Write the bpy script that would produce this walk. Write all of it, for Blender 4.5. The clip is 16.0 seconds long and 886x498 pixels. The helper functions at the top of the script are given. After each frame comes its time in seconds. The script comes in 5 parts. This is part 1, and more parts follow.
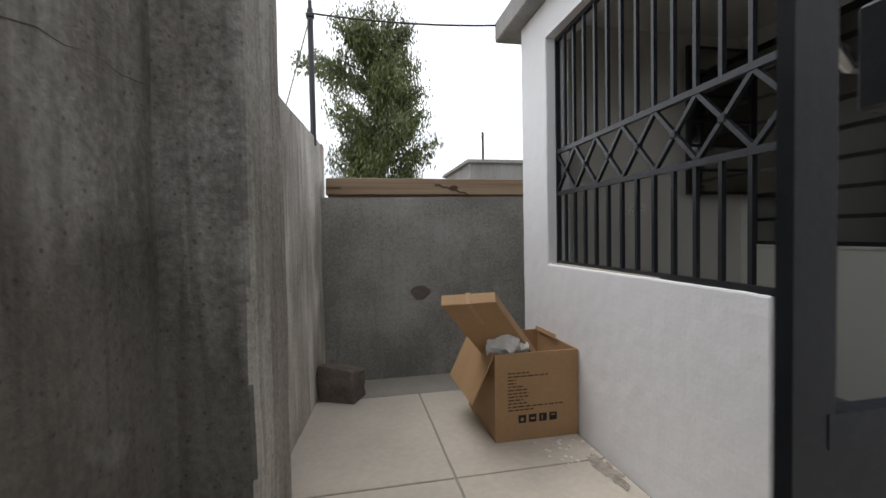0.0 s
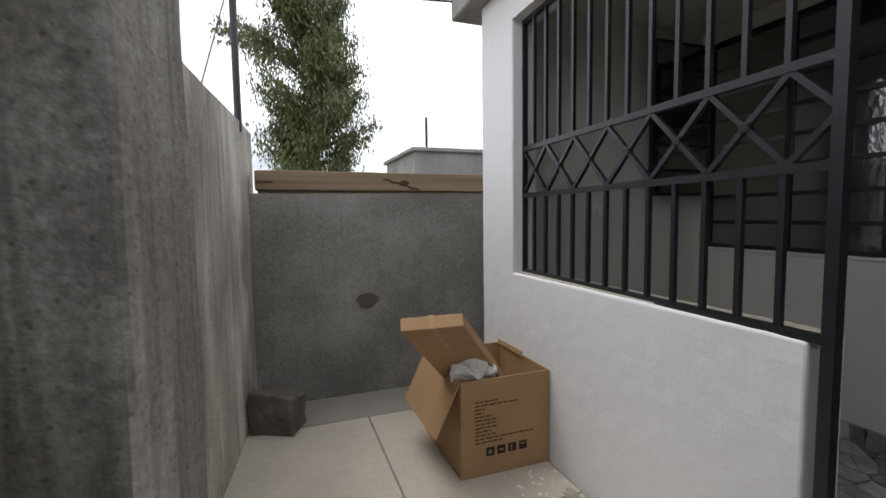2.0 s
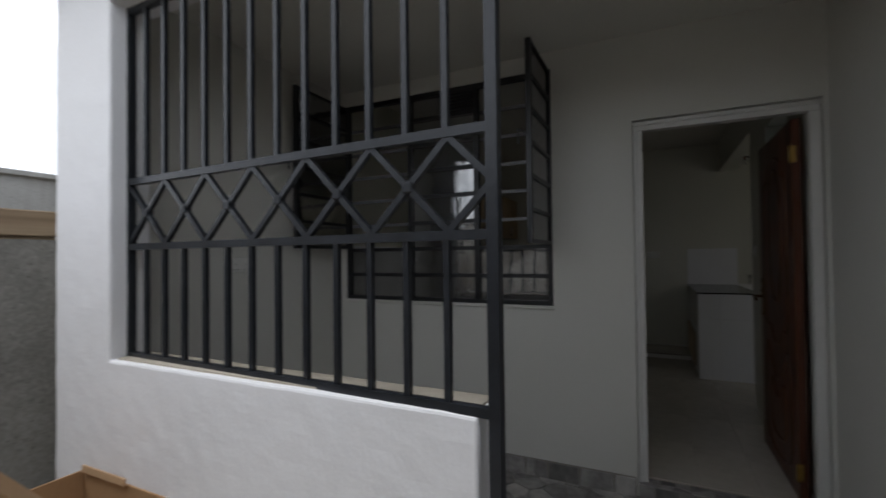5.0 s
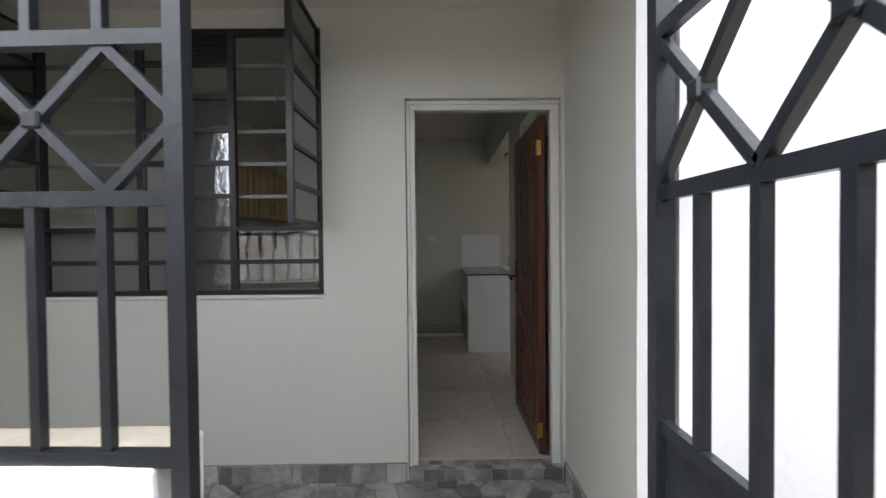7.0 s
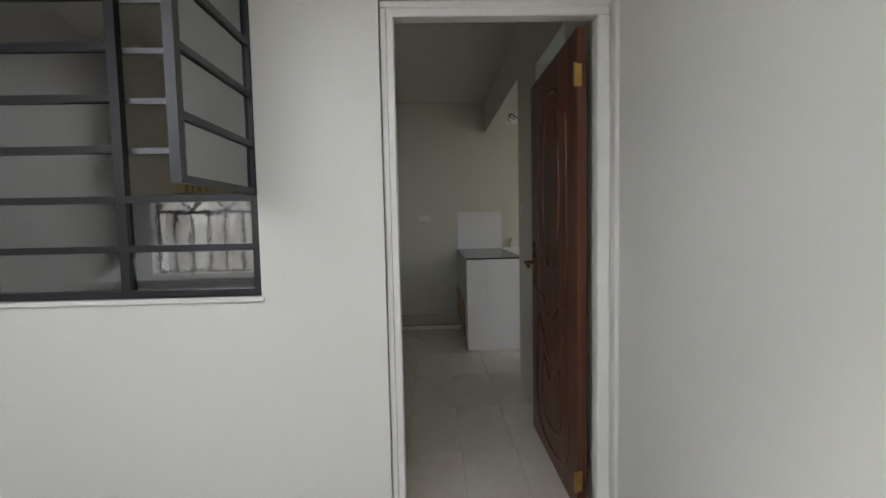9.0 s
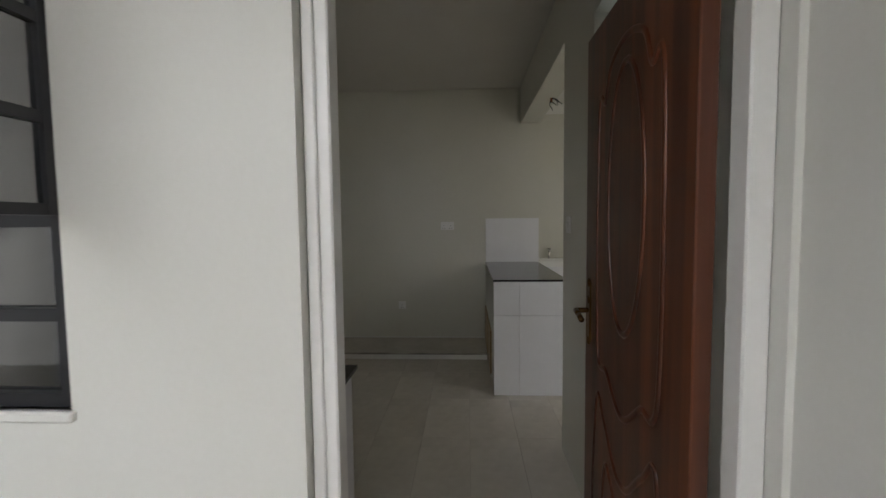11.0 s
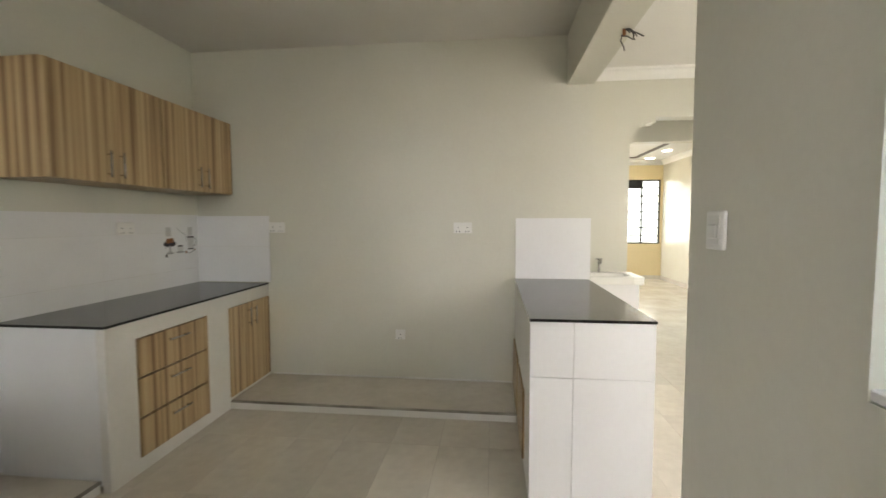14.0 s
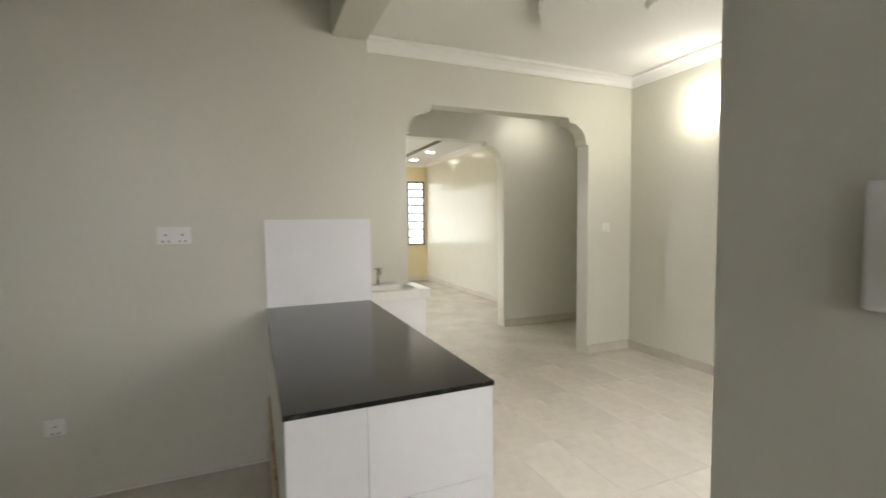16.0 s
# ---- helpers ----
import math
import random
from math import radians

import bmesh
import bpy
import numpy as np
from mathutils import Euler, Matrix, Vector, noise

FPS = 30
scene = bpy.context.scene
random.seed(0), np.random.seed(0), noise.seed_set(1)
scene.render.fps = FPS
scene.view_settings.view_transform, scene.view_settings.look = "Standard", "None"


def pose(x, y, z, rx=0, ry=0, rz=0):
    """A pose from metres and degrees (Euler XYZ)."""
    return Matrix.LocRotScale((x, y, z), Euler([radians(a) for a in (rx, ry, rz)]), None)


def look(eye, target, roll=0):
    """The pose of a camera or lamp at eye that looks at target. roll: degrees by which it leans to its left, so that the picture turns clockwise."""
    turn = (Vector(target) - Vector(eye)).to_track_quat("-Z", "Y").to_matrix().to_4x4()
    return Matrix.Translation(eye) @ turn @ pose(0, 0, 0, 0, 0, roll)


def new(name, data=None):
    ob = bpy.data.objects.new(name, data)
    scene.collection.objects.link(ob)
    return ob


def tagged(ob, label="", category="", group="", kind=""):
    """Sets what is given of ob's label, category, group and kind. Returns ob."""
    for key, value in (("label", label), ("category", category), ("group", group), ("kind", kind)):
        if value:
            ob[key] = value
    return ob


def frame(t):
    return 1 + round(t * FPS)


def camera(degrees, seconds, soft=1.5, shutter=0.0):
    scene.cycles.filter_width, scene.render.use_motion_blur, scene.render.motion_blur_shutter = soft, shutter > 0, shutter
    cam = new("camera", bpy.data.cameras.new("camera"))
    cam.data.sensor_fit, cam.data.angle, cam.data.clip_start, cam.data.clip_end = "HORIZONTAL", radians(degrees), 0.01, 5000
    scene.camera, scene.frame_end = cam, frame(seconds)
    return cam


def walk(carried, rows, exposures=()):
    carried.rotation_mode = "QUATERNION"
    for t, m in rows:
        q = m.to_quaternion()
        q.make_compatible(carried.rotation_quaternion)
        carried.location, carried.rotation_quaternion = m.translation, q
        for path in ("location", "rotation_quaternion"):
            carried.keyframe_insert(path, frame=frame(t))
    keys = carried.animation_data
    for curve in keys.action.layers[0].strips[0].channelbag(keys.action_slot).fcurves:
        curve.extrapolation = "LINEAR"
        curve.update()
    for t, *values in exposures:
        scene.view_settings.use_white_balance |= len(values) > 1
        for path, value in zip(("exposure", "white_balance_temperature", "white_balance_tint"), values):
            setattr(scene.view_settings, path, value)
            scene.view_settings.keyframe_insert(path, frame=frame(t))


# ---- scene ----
cam = camera(89.9, 16.0, shutter=0.4)
PATH = [
    (0, (0.463, 0.412, 1.123), (0.871, 2.369, 1.057), -1.1),
    (0.5, (0.448, 0.54, 1.12), (0.972, 2.47, 1.08), -0.6),
    (1, (0.407, 0.694, 1.208), (1.074, 2.578, 1.125), -0.7),
    (1.5, (0.388, 0.732, 1.271), (1.015, 2.628, 1.151), -0.1),
    (2, (0.436, 0.792, 1.26), (1.12, 2.665, 1.112), -0.8),
    (2.5, (0.502, 0.901, 1.251), (1.203, 2.765, 1.062), -1.1),
    (3, (0.569, 0.967, 1.283), (1.35, 2.806, 1.182), -1.1),
    (3.5, (0.602, 0.981, 1.307), (1.554, 2.74, 1.309), -0.6),
    (4, (0.651, 1.04, 1.317), (1.951, 2.56, 1.31), 0.2),
    (4.5, (0.67, 1.113, 1.323), (2.256, 2.331, 1.335), -0.2),
    (4.8, (0.653, 1.12, 1.318), (2.375, 2.136, 1.346), -0.8),
    (5, (0.687, 1.138, 1.32), (2.493, 1.995, 1.353), -0.7),
    (5.2, (0.687, 1.127, 1.32), (2.556, 1.839, 1.327), -0.7),
    (7.3, (1.079, 1.054, 1.289), (3.079, 1.018, 1.257), -0.5),
    (7.5, (1.143, 1.059, 1.283), (3.143, 1.029, 1.254), -0.3),
    (7.7, (1.201, 1.05, 1.28), (3.2, 1.02, 1.236), 0.0),
    (8, (1.371, 1.086, 1.288), (3.368, 1.003, 1.223), 0.1),
    (8.3, (1.478, 1.102, 1.29), (3.472, 0.975, 1.207), -0.7),
    (8.5, (1.555, 1.105, 1.281), (3.547, 0.96, 1.178), -1.1),
    (9, (1.81, 1.06, 1.269), (3.806, 1.01, 1.144), -1.2),
    (9.5, (2.105, 1.0, 1.315), (4.099, 1.086, 1.187), -0.7),
    (9.7, (2.18, 0.998, 1.342), (4.174, 1.085, 1.217), -0.6),
    (11.8, (2.987, 0.892, 1.368), (4.973, 1.076, 1.222), -0.8),
    (12, (3.058, 0.896, 1.362), (5.041, 1.114, 1.209), -0.7),
    (12.5, (3.292, 0.903, 1.358), (5.267, 1.173, 1.203), -0.6),
    (13, (3.496, 0.926, 1.362), (5.474, 1.196, 1.236), -1.1),
    (13.5, (3.755, 0.913, 1.372), (5.727, 1.224, 1.256), -0.3),
    (14, (4.012, 0.9, 1.356), (5.995, 1.126, 1.232), -0.1),
    (14.5, (4.263, 0.941, 1.362), (6.259, 0.866, 1.254), -1.9),
    (15, (4.531, 0.915, 1.35), (6.51, 0.652, 1.238), -1.6),
    (15.5, (4.778, 0.832, 1.353), (6.722, 0.376, 1.244), -1.5),
    (16, (4.997, 0.775, 1.354), (6.835, -0.003, 1.234), -0.7),
]
EXPOSURES = [(0.0, -0.05, 6650, 10), (3.4, -0.05, 6550, 10), (5.2, 0.0, 6400, 10), (7.3, 2.0, 6500, 10), (8.4, 2.12, 6550, 10), (9.0, 2.25, 6550, 10), (9.7, 2.3, 6550, 10), (11.8, 2.5, 6950, 11),
             (12.2, 2.8, 7350, 12), (12.6, 3.45, 7450, 12), (13.0, 3.95, 7450, 12), (13.5, 4.2, 7200, 12), (14.0, 4.3, 7100, 10), (14.5, 4.42, 7000, 10), (15.2, 4.28, 6850, 10), (16.0, 3.82, 6750, 10)]
walk(cam, [(t, look(eye, target, roll)) for t, eye, target, roll in PATH], EXPOSURES)

# ---- world and large lights ----
world = bpy.data.worlds.new("cloudy_sky")
scene.world = world
world.use_nodes = True
wn, wl = world.node_tree.nodes, world.node_tree.links
wn.clear()
w_out, w_bg = wn.new("ShaderNodeOutputWorld"), wn.new("ShaderNodeBackground")
w_sky = wn.new("ShaderNodeTexSky")
w_sky.sky_type, w_sky.sun_disc = "NISHITA", False
w_sky.sun_elevation, w_sky.sun_rotation = radians(67), radians(315)
w_co, w_map = wn.new("ShaderNodeTexCoord"), wn.new("ShaderNodeMapping")
w_map.inputs["Scale"].default_value = (1.0, 1.0, 2.6)
w_noise, w_ramp = wn.new("ShaderNodeTexNoise"), wn.new("ShaderNodeValToRGB")
w_noise.inputs["Scale"].default_value, w_noise.inputs["Detail"].default_value = 2.4, 7
w_ramp.color_ramp.elements[0].position, w_ramp.color_ramp.elements[0].color = 0.36, (0.52, 0.55, 0.62, 1)
w_ramp.color_ramp.elements[1].position, w_ramp.color_ramp.elements[1].color = 0.56, (1.06, 1.09, 1.14, 1)
w_dim, w_mix = wn.new("ShaderNodeMix"), wn.new("ShaderNodeMix")
w_dim.data_type = w_mix.data_type = "RGBA"
w_dim.blend_type = "MULTIPLY"
w_dim.inputs["Factor"].default_value = 1.0
w_dim.inputs[7].default_value = (0.1, 0.1, 0.1, 1)
w_mix.inputs["Factor"].default_value = 0.9
wl.new(w_co.outputs["Generated"], w_map.inputs["Vector"])
wl.new(w_map.outputs["Vector"], w_noise.inputs["Vector"])
wl.new(w_noise.outputs["Fac"], w_ramp.inputs["Fac"])
wl.new(w_sky.outputs["Color"], w_dim.inputs[6])
wl.new(w_dim.outputs[2], w_mix.inputs[6])
wl.new(w_ramp.outputs["Color"], w_mix.inputs[7])
wl.new(w_mix.outputs[2], w_bg.inputs["Color"])
wl.new(w_bg.outputs["Background"], w_out.inputs["Surface"])
w_bg.inputs["Strength"].default_value = 1.55


def lamp(name, kind, energy, m, size=(1, 1), color=(1, 1, 1)):
    data = bpy.data.lights.new(name, kind)
    data.energy, data.color = energy, color
    if kind == "AREA":
        data.shape, data.size, data.size_y = "RECTANGLE", size[0], size[1]
    ob = new(name, data)
    ob.matrix_basis = m
    return ob


sun = lamp("sun", "SUN", 1.25, look((-6, 6, 20), (0, 0, 0)), color=(1, 0.985, 0.97))
sun.data.angle = radians(35)
# daylight in the openings
lamp("daylight_living_window", "AREA", 0.35, look((14.6, -2.0, 1.6), (10.0, -2.0, 1.3)), (1.6, 1.4), (1, 0.98, 0.93))
kitchen_day = lamp("daylight_kitchen_window", "AREA", 0.2, look((3.68, 2.5, 1.75), (6.5, 2.2, 1.2)), (1.5, 1.4), (0.95, 0.98, 1))
kitchen_day.data.spread = radians(125)
# added fill from an unseen opening, to brighten the dining room
lamp("added_fill_dining", "AREA", 0.6, look((5.18, -1.45, 1.6), (8.0, -1.5, 1.0)), (1.4, 1.3), (1, 0.99, 0.96))
# fill light added at an unseen side opening of the living room
lamp("added_fill_living_side", "AREA", 0.5, look((12.25, 2.3, 1.6), (12.25, -2.0, 1.2)), (2.3, 1.3), (1, 0.99, 0.95))

# ---- materials ----


def material(name, color, rough=0.6, metal=0.0, second=None, fine=40.0, coarse=3.0, stretch=(1, 1, 1), amount=0.5, bump=0.1, bump_scale=None, per_object=0.0, alpha_spec=0.5, contrast=(0.35, 0.65), rough_var=0.08):
    """Two-scale noise between two colours, with fine relief."""
    m = bpy.data.materials.new(name)
    m.use_nodes = True
    n, l = m.node_tree.nodes, m.node_tree.links
    p = n["Principled BSDF"]
    second = second or tuple(c * 0.8 for c in color)
    co, mp = n.new("ShaderNodeTexCoord"), n.new("ShaderNodeMapping")
    mp.inputs["Scale"].default_value = stretch
    l.new(co.outputs["Object"], mp.inputs["Vector"])
    a, b = n.new("ShaderNodeTexNoise"), n.new("ShaderNodeTexNoise")
    a.inputs["Scale"].default_value, a.inputs["Detail"].default_value = coarse, 6
    b.inputs["Scale"].default_value, b.inputs["Detail"].default_value = fine, 4
    for node in (a, b):
        l.new(mp.outputs["Vector"], node.inputs["Vector"])
    mix = n.new("ShaderNodeMix")
    mix.inputs["Factor"].default_value = 0.35
    l.new(a.outputs["Fac"], mix.inputs[2])
    l.new(b.outputs["Fac"], mix.inputs[3])
    ramp = n.new("ShaderNodeValToRGB")
    ramp.color_ramp.elements[0].position, ramp.color_ramp.elements[1].position = contrast
    ramp.color_ramp.elements[0].color, ramp.color_ramp.elements[1].color = (*second, 1), (*color, 1)
    l.new(mix.outputs[0], ramp.inputs["Fac"])
    out = ramp.outputs["Color"]
    if per_object:
        info, hsv, rng = n.new("ShaderNodeObjectInfo"), n.new("ShaderNodeHueSaturation"), n.new("ShaderNodeMapRange")
        rng.inputs["To Min"].default_value, rng.inputs["To Max"].default_value = 1 - per_object, 1 + per_object
        l.new(info.outputs["Random"], rng.inputs["Value"])
        l.new(rng.outputs["Result"], hsv.inputs["Value"])
        l.new(out, hsv.inputs["Color"])
        out = hsv.outputs["Color"]
    l.new(out, p.inputs["Base Color"])
    p.inputs["Metallic"].default_value = metal
    p.inputs["Specular IOR Level"].default_value = alpha_spec
    rr = n.new("ShaderNodeMapRange")
    rr.inputs["To Min"].default_value, rr.inputs["To Max"].default_value = max(0.02, rough - rough_var), min(1, rough + rough_var)
    l.new(a.outputs["Fac"], rr.inputs["Value"])
    l.new(rr.outputs["Result"], p.inputs["Roughness"])
    if bump:
        bn = n.new("ShaderNodeBump")
        bn.inputs["Strength"].default_value, bn.inputs["Distance"].default_value = bump, 0.01
        c = n.new("ShaderNodeTexNoise")
        c.inputs["Scale"].default_value, c.inputs["Detail"].default_value = bump_scale or fine, 5
        l.new(mp.outputs["Vector"], c.inputs["Vector"])
        l.new(c.outputs["Fac"], bn.inputs["Height"])
        l.new(bn.outputs["Normal"], p.inputs["Normal"])
    return m


def streaked_concrete(name, dark, light, streak=0.5, stain=None):
    """Rendered concrete: blotches, long vertical runs and fine pits."""
    m = material(name, light, 0.85, second=dark, fine=55, coarse=1.9, bump=0.4, bump_scale=130, contrast=(0.37, 0.63))
    n, l = m.node_tree.nodes, m.node_tree.links
    p = n["Principled BSDF"]
    base = p.inputs["Base Color"].links[0].from_socket
    co, mp, ns, rp, mx = (n.new("ShaderNode" + k) for k in ("TexCoord", "Mapping", "TexNoise", "ValToRGB", "Mix"))
    mp.inputs["Scale"].default_value = (2.6, 2.6, 0.6)
    ns.inputs["Scale"].default_value, ns.inputs["Detail"].default_value, ns.inputs["Distortion"].default_value = 1.3, 9, 0.6
    rp.color_ramp.elements[0].position, rp.color_ramp.elements[0].color = 0.40, (0.40, 0.36, 0.32, 1)
    rp.color_ramp.elements[1].position, rp.color_ramp.elements[1].color = 0.6, (1.15, 1.15, 1.15, 1)
    mx.data_type, mx.blend_type = "RGBA", "MULTIPLY"
    mx.inputs["Factor"].default_value = streak
    l.new(co.outputs["Object"], mp.inputs["Vector"])
    l.new(mp.outputs["Vector"], ns.inputs["Vector"])
    l.new(ns.outputs["Fac"], rp.inputs["Fac"])
    l.new(base, mx.inputs[6])
    l.new(rp.outputs["Color"], mx.inputs[7])
    # thin runs and small dark pits
    mp2, ns2, rp2, pit, rp3, m2, m3 = (n.new("ShaderNode" + k) for k in ("Mapping", "TexNoise", "ValToRGB", "TexVoronoi", "ValToRGB", "Mix", "Mix"))
    mp2.inputs["Scale"].default_value = (22, 22, 1.1)
    ns2.inputs["Scale"].default_value, ns2.inputs["Detail"].default_value, ns2.inputs["Distortion"].default_value = 1.2, 8, 0.5
    rp2.color_ramp.elements[0].position, rp2.color_ramp.elements[0].color = 0.36, (0.45, 0.42, 0.39, 1)
    rp2.color_ramp.elements[1].position, rp2.color_ramp.elements[1].color = 0.5, (1.05, 1.05, 1.05, 1)
    pit.inputs["Scale"].default_value, pit.inputs["Randomness"].default_value = 34, 1.0
    rp3.color_ramp.elements[0].position, rp3.color_ramp.elements[0].color = 0.10, (0.3, 0.28, 0.26, 1)
    rp3.color_ramp.elements[1].position, rp3.color_ramp.elements[1].color = 0.2, (1, 1, 1, 1)
    for mm in (m2, m3):
        mm.data_type, mm.blend_type = "RGBA", "MULTIPLY"
    m2.inputs["Factor"].default_value, m3.inputs["Factor"].default_value = streak * 0.75, 0.6
    l.new(co.outputs["Object"], mp2.inputs["Vector"])
    l.new(mp2.outputs["Vector"], ns2.inputs["Vector"])
    l.new(ns2.outputs["Fac"], rp2.inputs["Fac"])
    l.new(co.outputs["Object"], pit.inputs["Vector"])
    l.new(pit.outputs["Distance"], rp3.inputs["Fac"])
    l.new(mx.outputs[2], m2.inputs[6])
    l.new(rp2.outputs["Color"], m2.inputs[7])
    l.new(m2.outputs[2], m3.inputs[6])
    l.new(rp3.outputs["Color"], m3.inputs[7])
    out = m3.outputs[2]
    if stain is not None:
        # damp tide mark with a ragged, running edge, black mould specks along it and pale lime bloom
        sep, edge, ragged, mask, m4, bloom, rp5, m5 = (n.new("ShaderNode" + k) for k in ("SeparateXYZ", "TexNoise", "Math", "ValToRGB", "Mix", "TexNoise", "ValToRGB", "Mix"))
        mp3 = n.new("ShaderNodeMapping")
        mp3.inputs["Scale"].default_value = (5.5, 5.5, 1.3)
        edge.inputs["Scale"].default_value, edge.inputs["Detail"].default_value = 1.0, 8
        l.new(co.outputs["Object"], mp3.inputs["Vector"])
        l.new(mp3.outputs["Vector"], edge.inputs["Vector"])
        l.new(co.outputs["Object"], sep.inputs["Vector"])
        ragged.operation = "MULTIPLY_ADD"
        ragged.inputs[1].default_value = 1.5
        l.new(edge.outputs["Fac"], ragged.inputs[0])
        l.new(sep.outputs["Z"], ragged.inputs[2])
        lift = n.new("ShaderNodeMath")
        lift.operation = "SUBTRACT"
        lift.inputs[1].default_value = stain + 0.36
        l.new(ragged.outputs[0], lift.inputs[0])
        mask.color_ramp.elements[0].position, mask.color_ramp.elements[0].color = 0.0, (0.43, 0.415, 0.39, 1)
        mask.color_ramp.elements[1].position, mask.color_ramp.elements[1].color = 0.45, (1.2, 1.2, 1.2, 1)
        l.new(lift.outputs[0], mask.inputs["Fac"])
        m4.data_type, m4.blend_type = "RGBA", "MULTIPLY"
        m4.inputs["Factor"].default_value = 1.0
        l.new(out, m4.inputs[6])
        l.new(mask.outputs["Color"], m4.inputs[7])
        bloom.inputs["Scale"].default_value, bloom.inputs["Detail"].default_value = 6.0, 5
        rp5.color_ramp.elements[0].position, rp5.color_ramp.elements[0].color = 0.62, (0, 0, 0, 1)
        rp5.color_ramp.elements[1].position, rp5.color_ramp.elements[1].color = 0.80, (0.5, 0.5, 0.5, 1)
        l.new(co.outputs["Object"], bloom.inputs["Vector"])
        l.new(bloom.outputs["Fac"], rp5.inputs["Fac"])
        m5.data_type = "RGBA"
        m5.inputs[7].default_value = (0.42, 0.415, 0.39, 1)
        l.new(rp5.outputs["Color"], m5.inputs["Factor"])
        l.new(m4.outputs[2], m5.inputs[6])
        out = m5.outputs[2]
    l.new(out, p.inputs["Base Color"])
    return m


def striped_wood(name, dark, mid, light, along=2, rough=0.4, scale=26.0):
    """Laminate with straight stripes along one axis."""
    m = material(name, mid, rough, second=dark, fine=120, coarse=6, bump=0.03)
    n, l = m.node_tree.nodes, m.node_tree.links
    p = n["Principled BSDF"]
    co, mp, ns, rp = (n.new("ShaderNode" + k) for k in ("TexCoord", "Mapping", "TexNoise", "ValToRGB"))
    sc = [scale, scale, scale]
    sc[along] = 0.35
    mp.inputs["Scale"].default_value = sc
    ns.inputs["Scale"].default_value, ns.inputs["Detail"].default_value = 1.0, 3
    el = rp.color_ramp.elements
    el[0].position, el[0].color = 0.34, (*dark, 1)
    el[1].position, el[1].color = 0.66, (*light, 1)
    e = el.new(0.5)
    e.color = (*mid, 1)
    l.new(co.outputs["Object"], mp.inputs["Vector"])
    l.new(mp.outputs["Vector"], ns.inputs["Vector"])
    l.new(ns.outputs["Fac"], rp.inputs["Fac"])
    l.new(rp.outputs["Color"], p.inputs["Base Color"])
    return m


def glass(name, rough, tint=(0.9, 0.95, 0.95), bump=0.0):
    m = material(name, tint, rough, fine=30, coarse=8, bump=bump, bump_scale=10, rough_var=0.02, second=tint)
    p = m.node_tree.nodes["Principled BSDF"]
    p.inputs["Transmission Weight"].default_value = 1.0
    p.inputs["IOR"].default_value = 1.45
    return m


def glowing(name, color, strength):
    m = material(name, color, 0.4, bump=0)
    p = m.node_tree.nodes["Principled BSDF"]
    p.inputs["Emission Color"].default_value = (*color, 1)
    p.inputs["Emission Strength"].default_value = strength
    return m


CONCRETE = streaked_concrete("weathered_concrete", (0.19, 0.178, 0.16), (0.44, 0.425, 0.395), 0.55, 1.45)
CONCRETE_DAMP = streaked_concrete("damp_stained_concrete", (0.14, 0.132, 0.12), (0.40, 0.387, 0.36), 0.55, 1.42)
CONCRETE_LIGHT = streaked_concrete("pale_weathered_concrete", (0.38, 0.36, 0.32), (0.68, 0.655, 0.605), 0.6)
CONCRETE_FLANK = streaked_concrete("pale_lit_streaked_concrete", (0.24, 0.22, 0.19), (0.50, 0.475, 0.43), 0.75)
CONCRETE_FAR = streaked_concrete("grey_cement_plaster", (0.17, 0.165, 0.15), (0.33, 0.32, 0.30), 0.12)
for node in CONCRETE_FAR.node_tree.nodes:
    if node.type == "BUMP":
        node.inputs["Strength"].default_value = 0.14   # smooth trowelled plaster
CONCRETE_PALE = streaked_concrete("pale_cement", (0.24, 0.24, 0.23), (0.36, 0.36, 0.35), 0.2)
SCREED = material("beige_paving_slab", (0.56, 0.50, 0.42), 0.55, second=(0.43, 0.39, 0.335), fine=30, coarse=2.2, bump=0.06)
SCREED_EDGE = material("cement_strip", (0.32, 0.29, 0.26), 0.8, second=(0.24, 0.22, 0.19), bump=0.3)
DIRT = material("packed_earth", (0.2, 0.16, 0.11), 0.95, second=(0.12, 0.1, 0.07), fine=8, coarse=0.4, bump=0.4)
WHITE_WALL = material("white_masonry_paint", (0.84, 0.84, 0.855), 0.75, second=(0.78, 0.78, 0.79), fine=90, coarse=1.6, bump=0.09, bump_scale=45)
CREAM = material("cream_silk_paint", (0.64, 0.625, 0.545), 0.36, second=(0.605, 0.59, 0.51), fine=50, coarse=1.2, bump=0.03, bump_scale=60)
CREAM_OUT = material("cream_wall_paint", (0.69, 0.68, 0.635), 0.5, second=(0.66, 0.65, 0.60), fine=70, coarse=1.1, bump=0.05, bump_scale=60)
YELLOW = material("yellow_wall_paint", (0.69, 0.57, 0.33), 0.4, second=(0.66, 0.54, 0.31), bump=0.03)
CREAM_GLOSS = material("cream_gloss_paint", (0.64, 0.625, 0.53), 0.16, second=(0.62, 0.6, 0.5), bump=0.02, bump_scale=6)
CEILING = material("matt_ceiling_paint", (0.66, 0.635, 0.59), 0.8, second=(0.63, 0.6, 0.55), bump=0.03)
CEILING_WHITE = material("white_gypsum", (0.8, 0.79, 0.76), 0.7, second=(0.78, 0.77, 0.74), bump=0.02)
FRAME_PAINT = material("off_white_gloss_paint", (0.76, 0.75, 0.725), 0.35, second=(0.71, 0.70, 0.67), bump=0.05, bump_scale=30)
BLACK_STEEL = material("dark_grey_steel_paint", (0.018, 0.021, 0.027), 0.34, second=(0.010, 0.012, 0.015), metal=0.0, fine=60, coarse=9, bump=0.12, bump_scale=45)
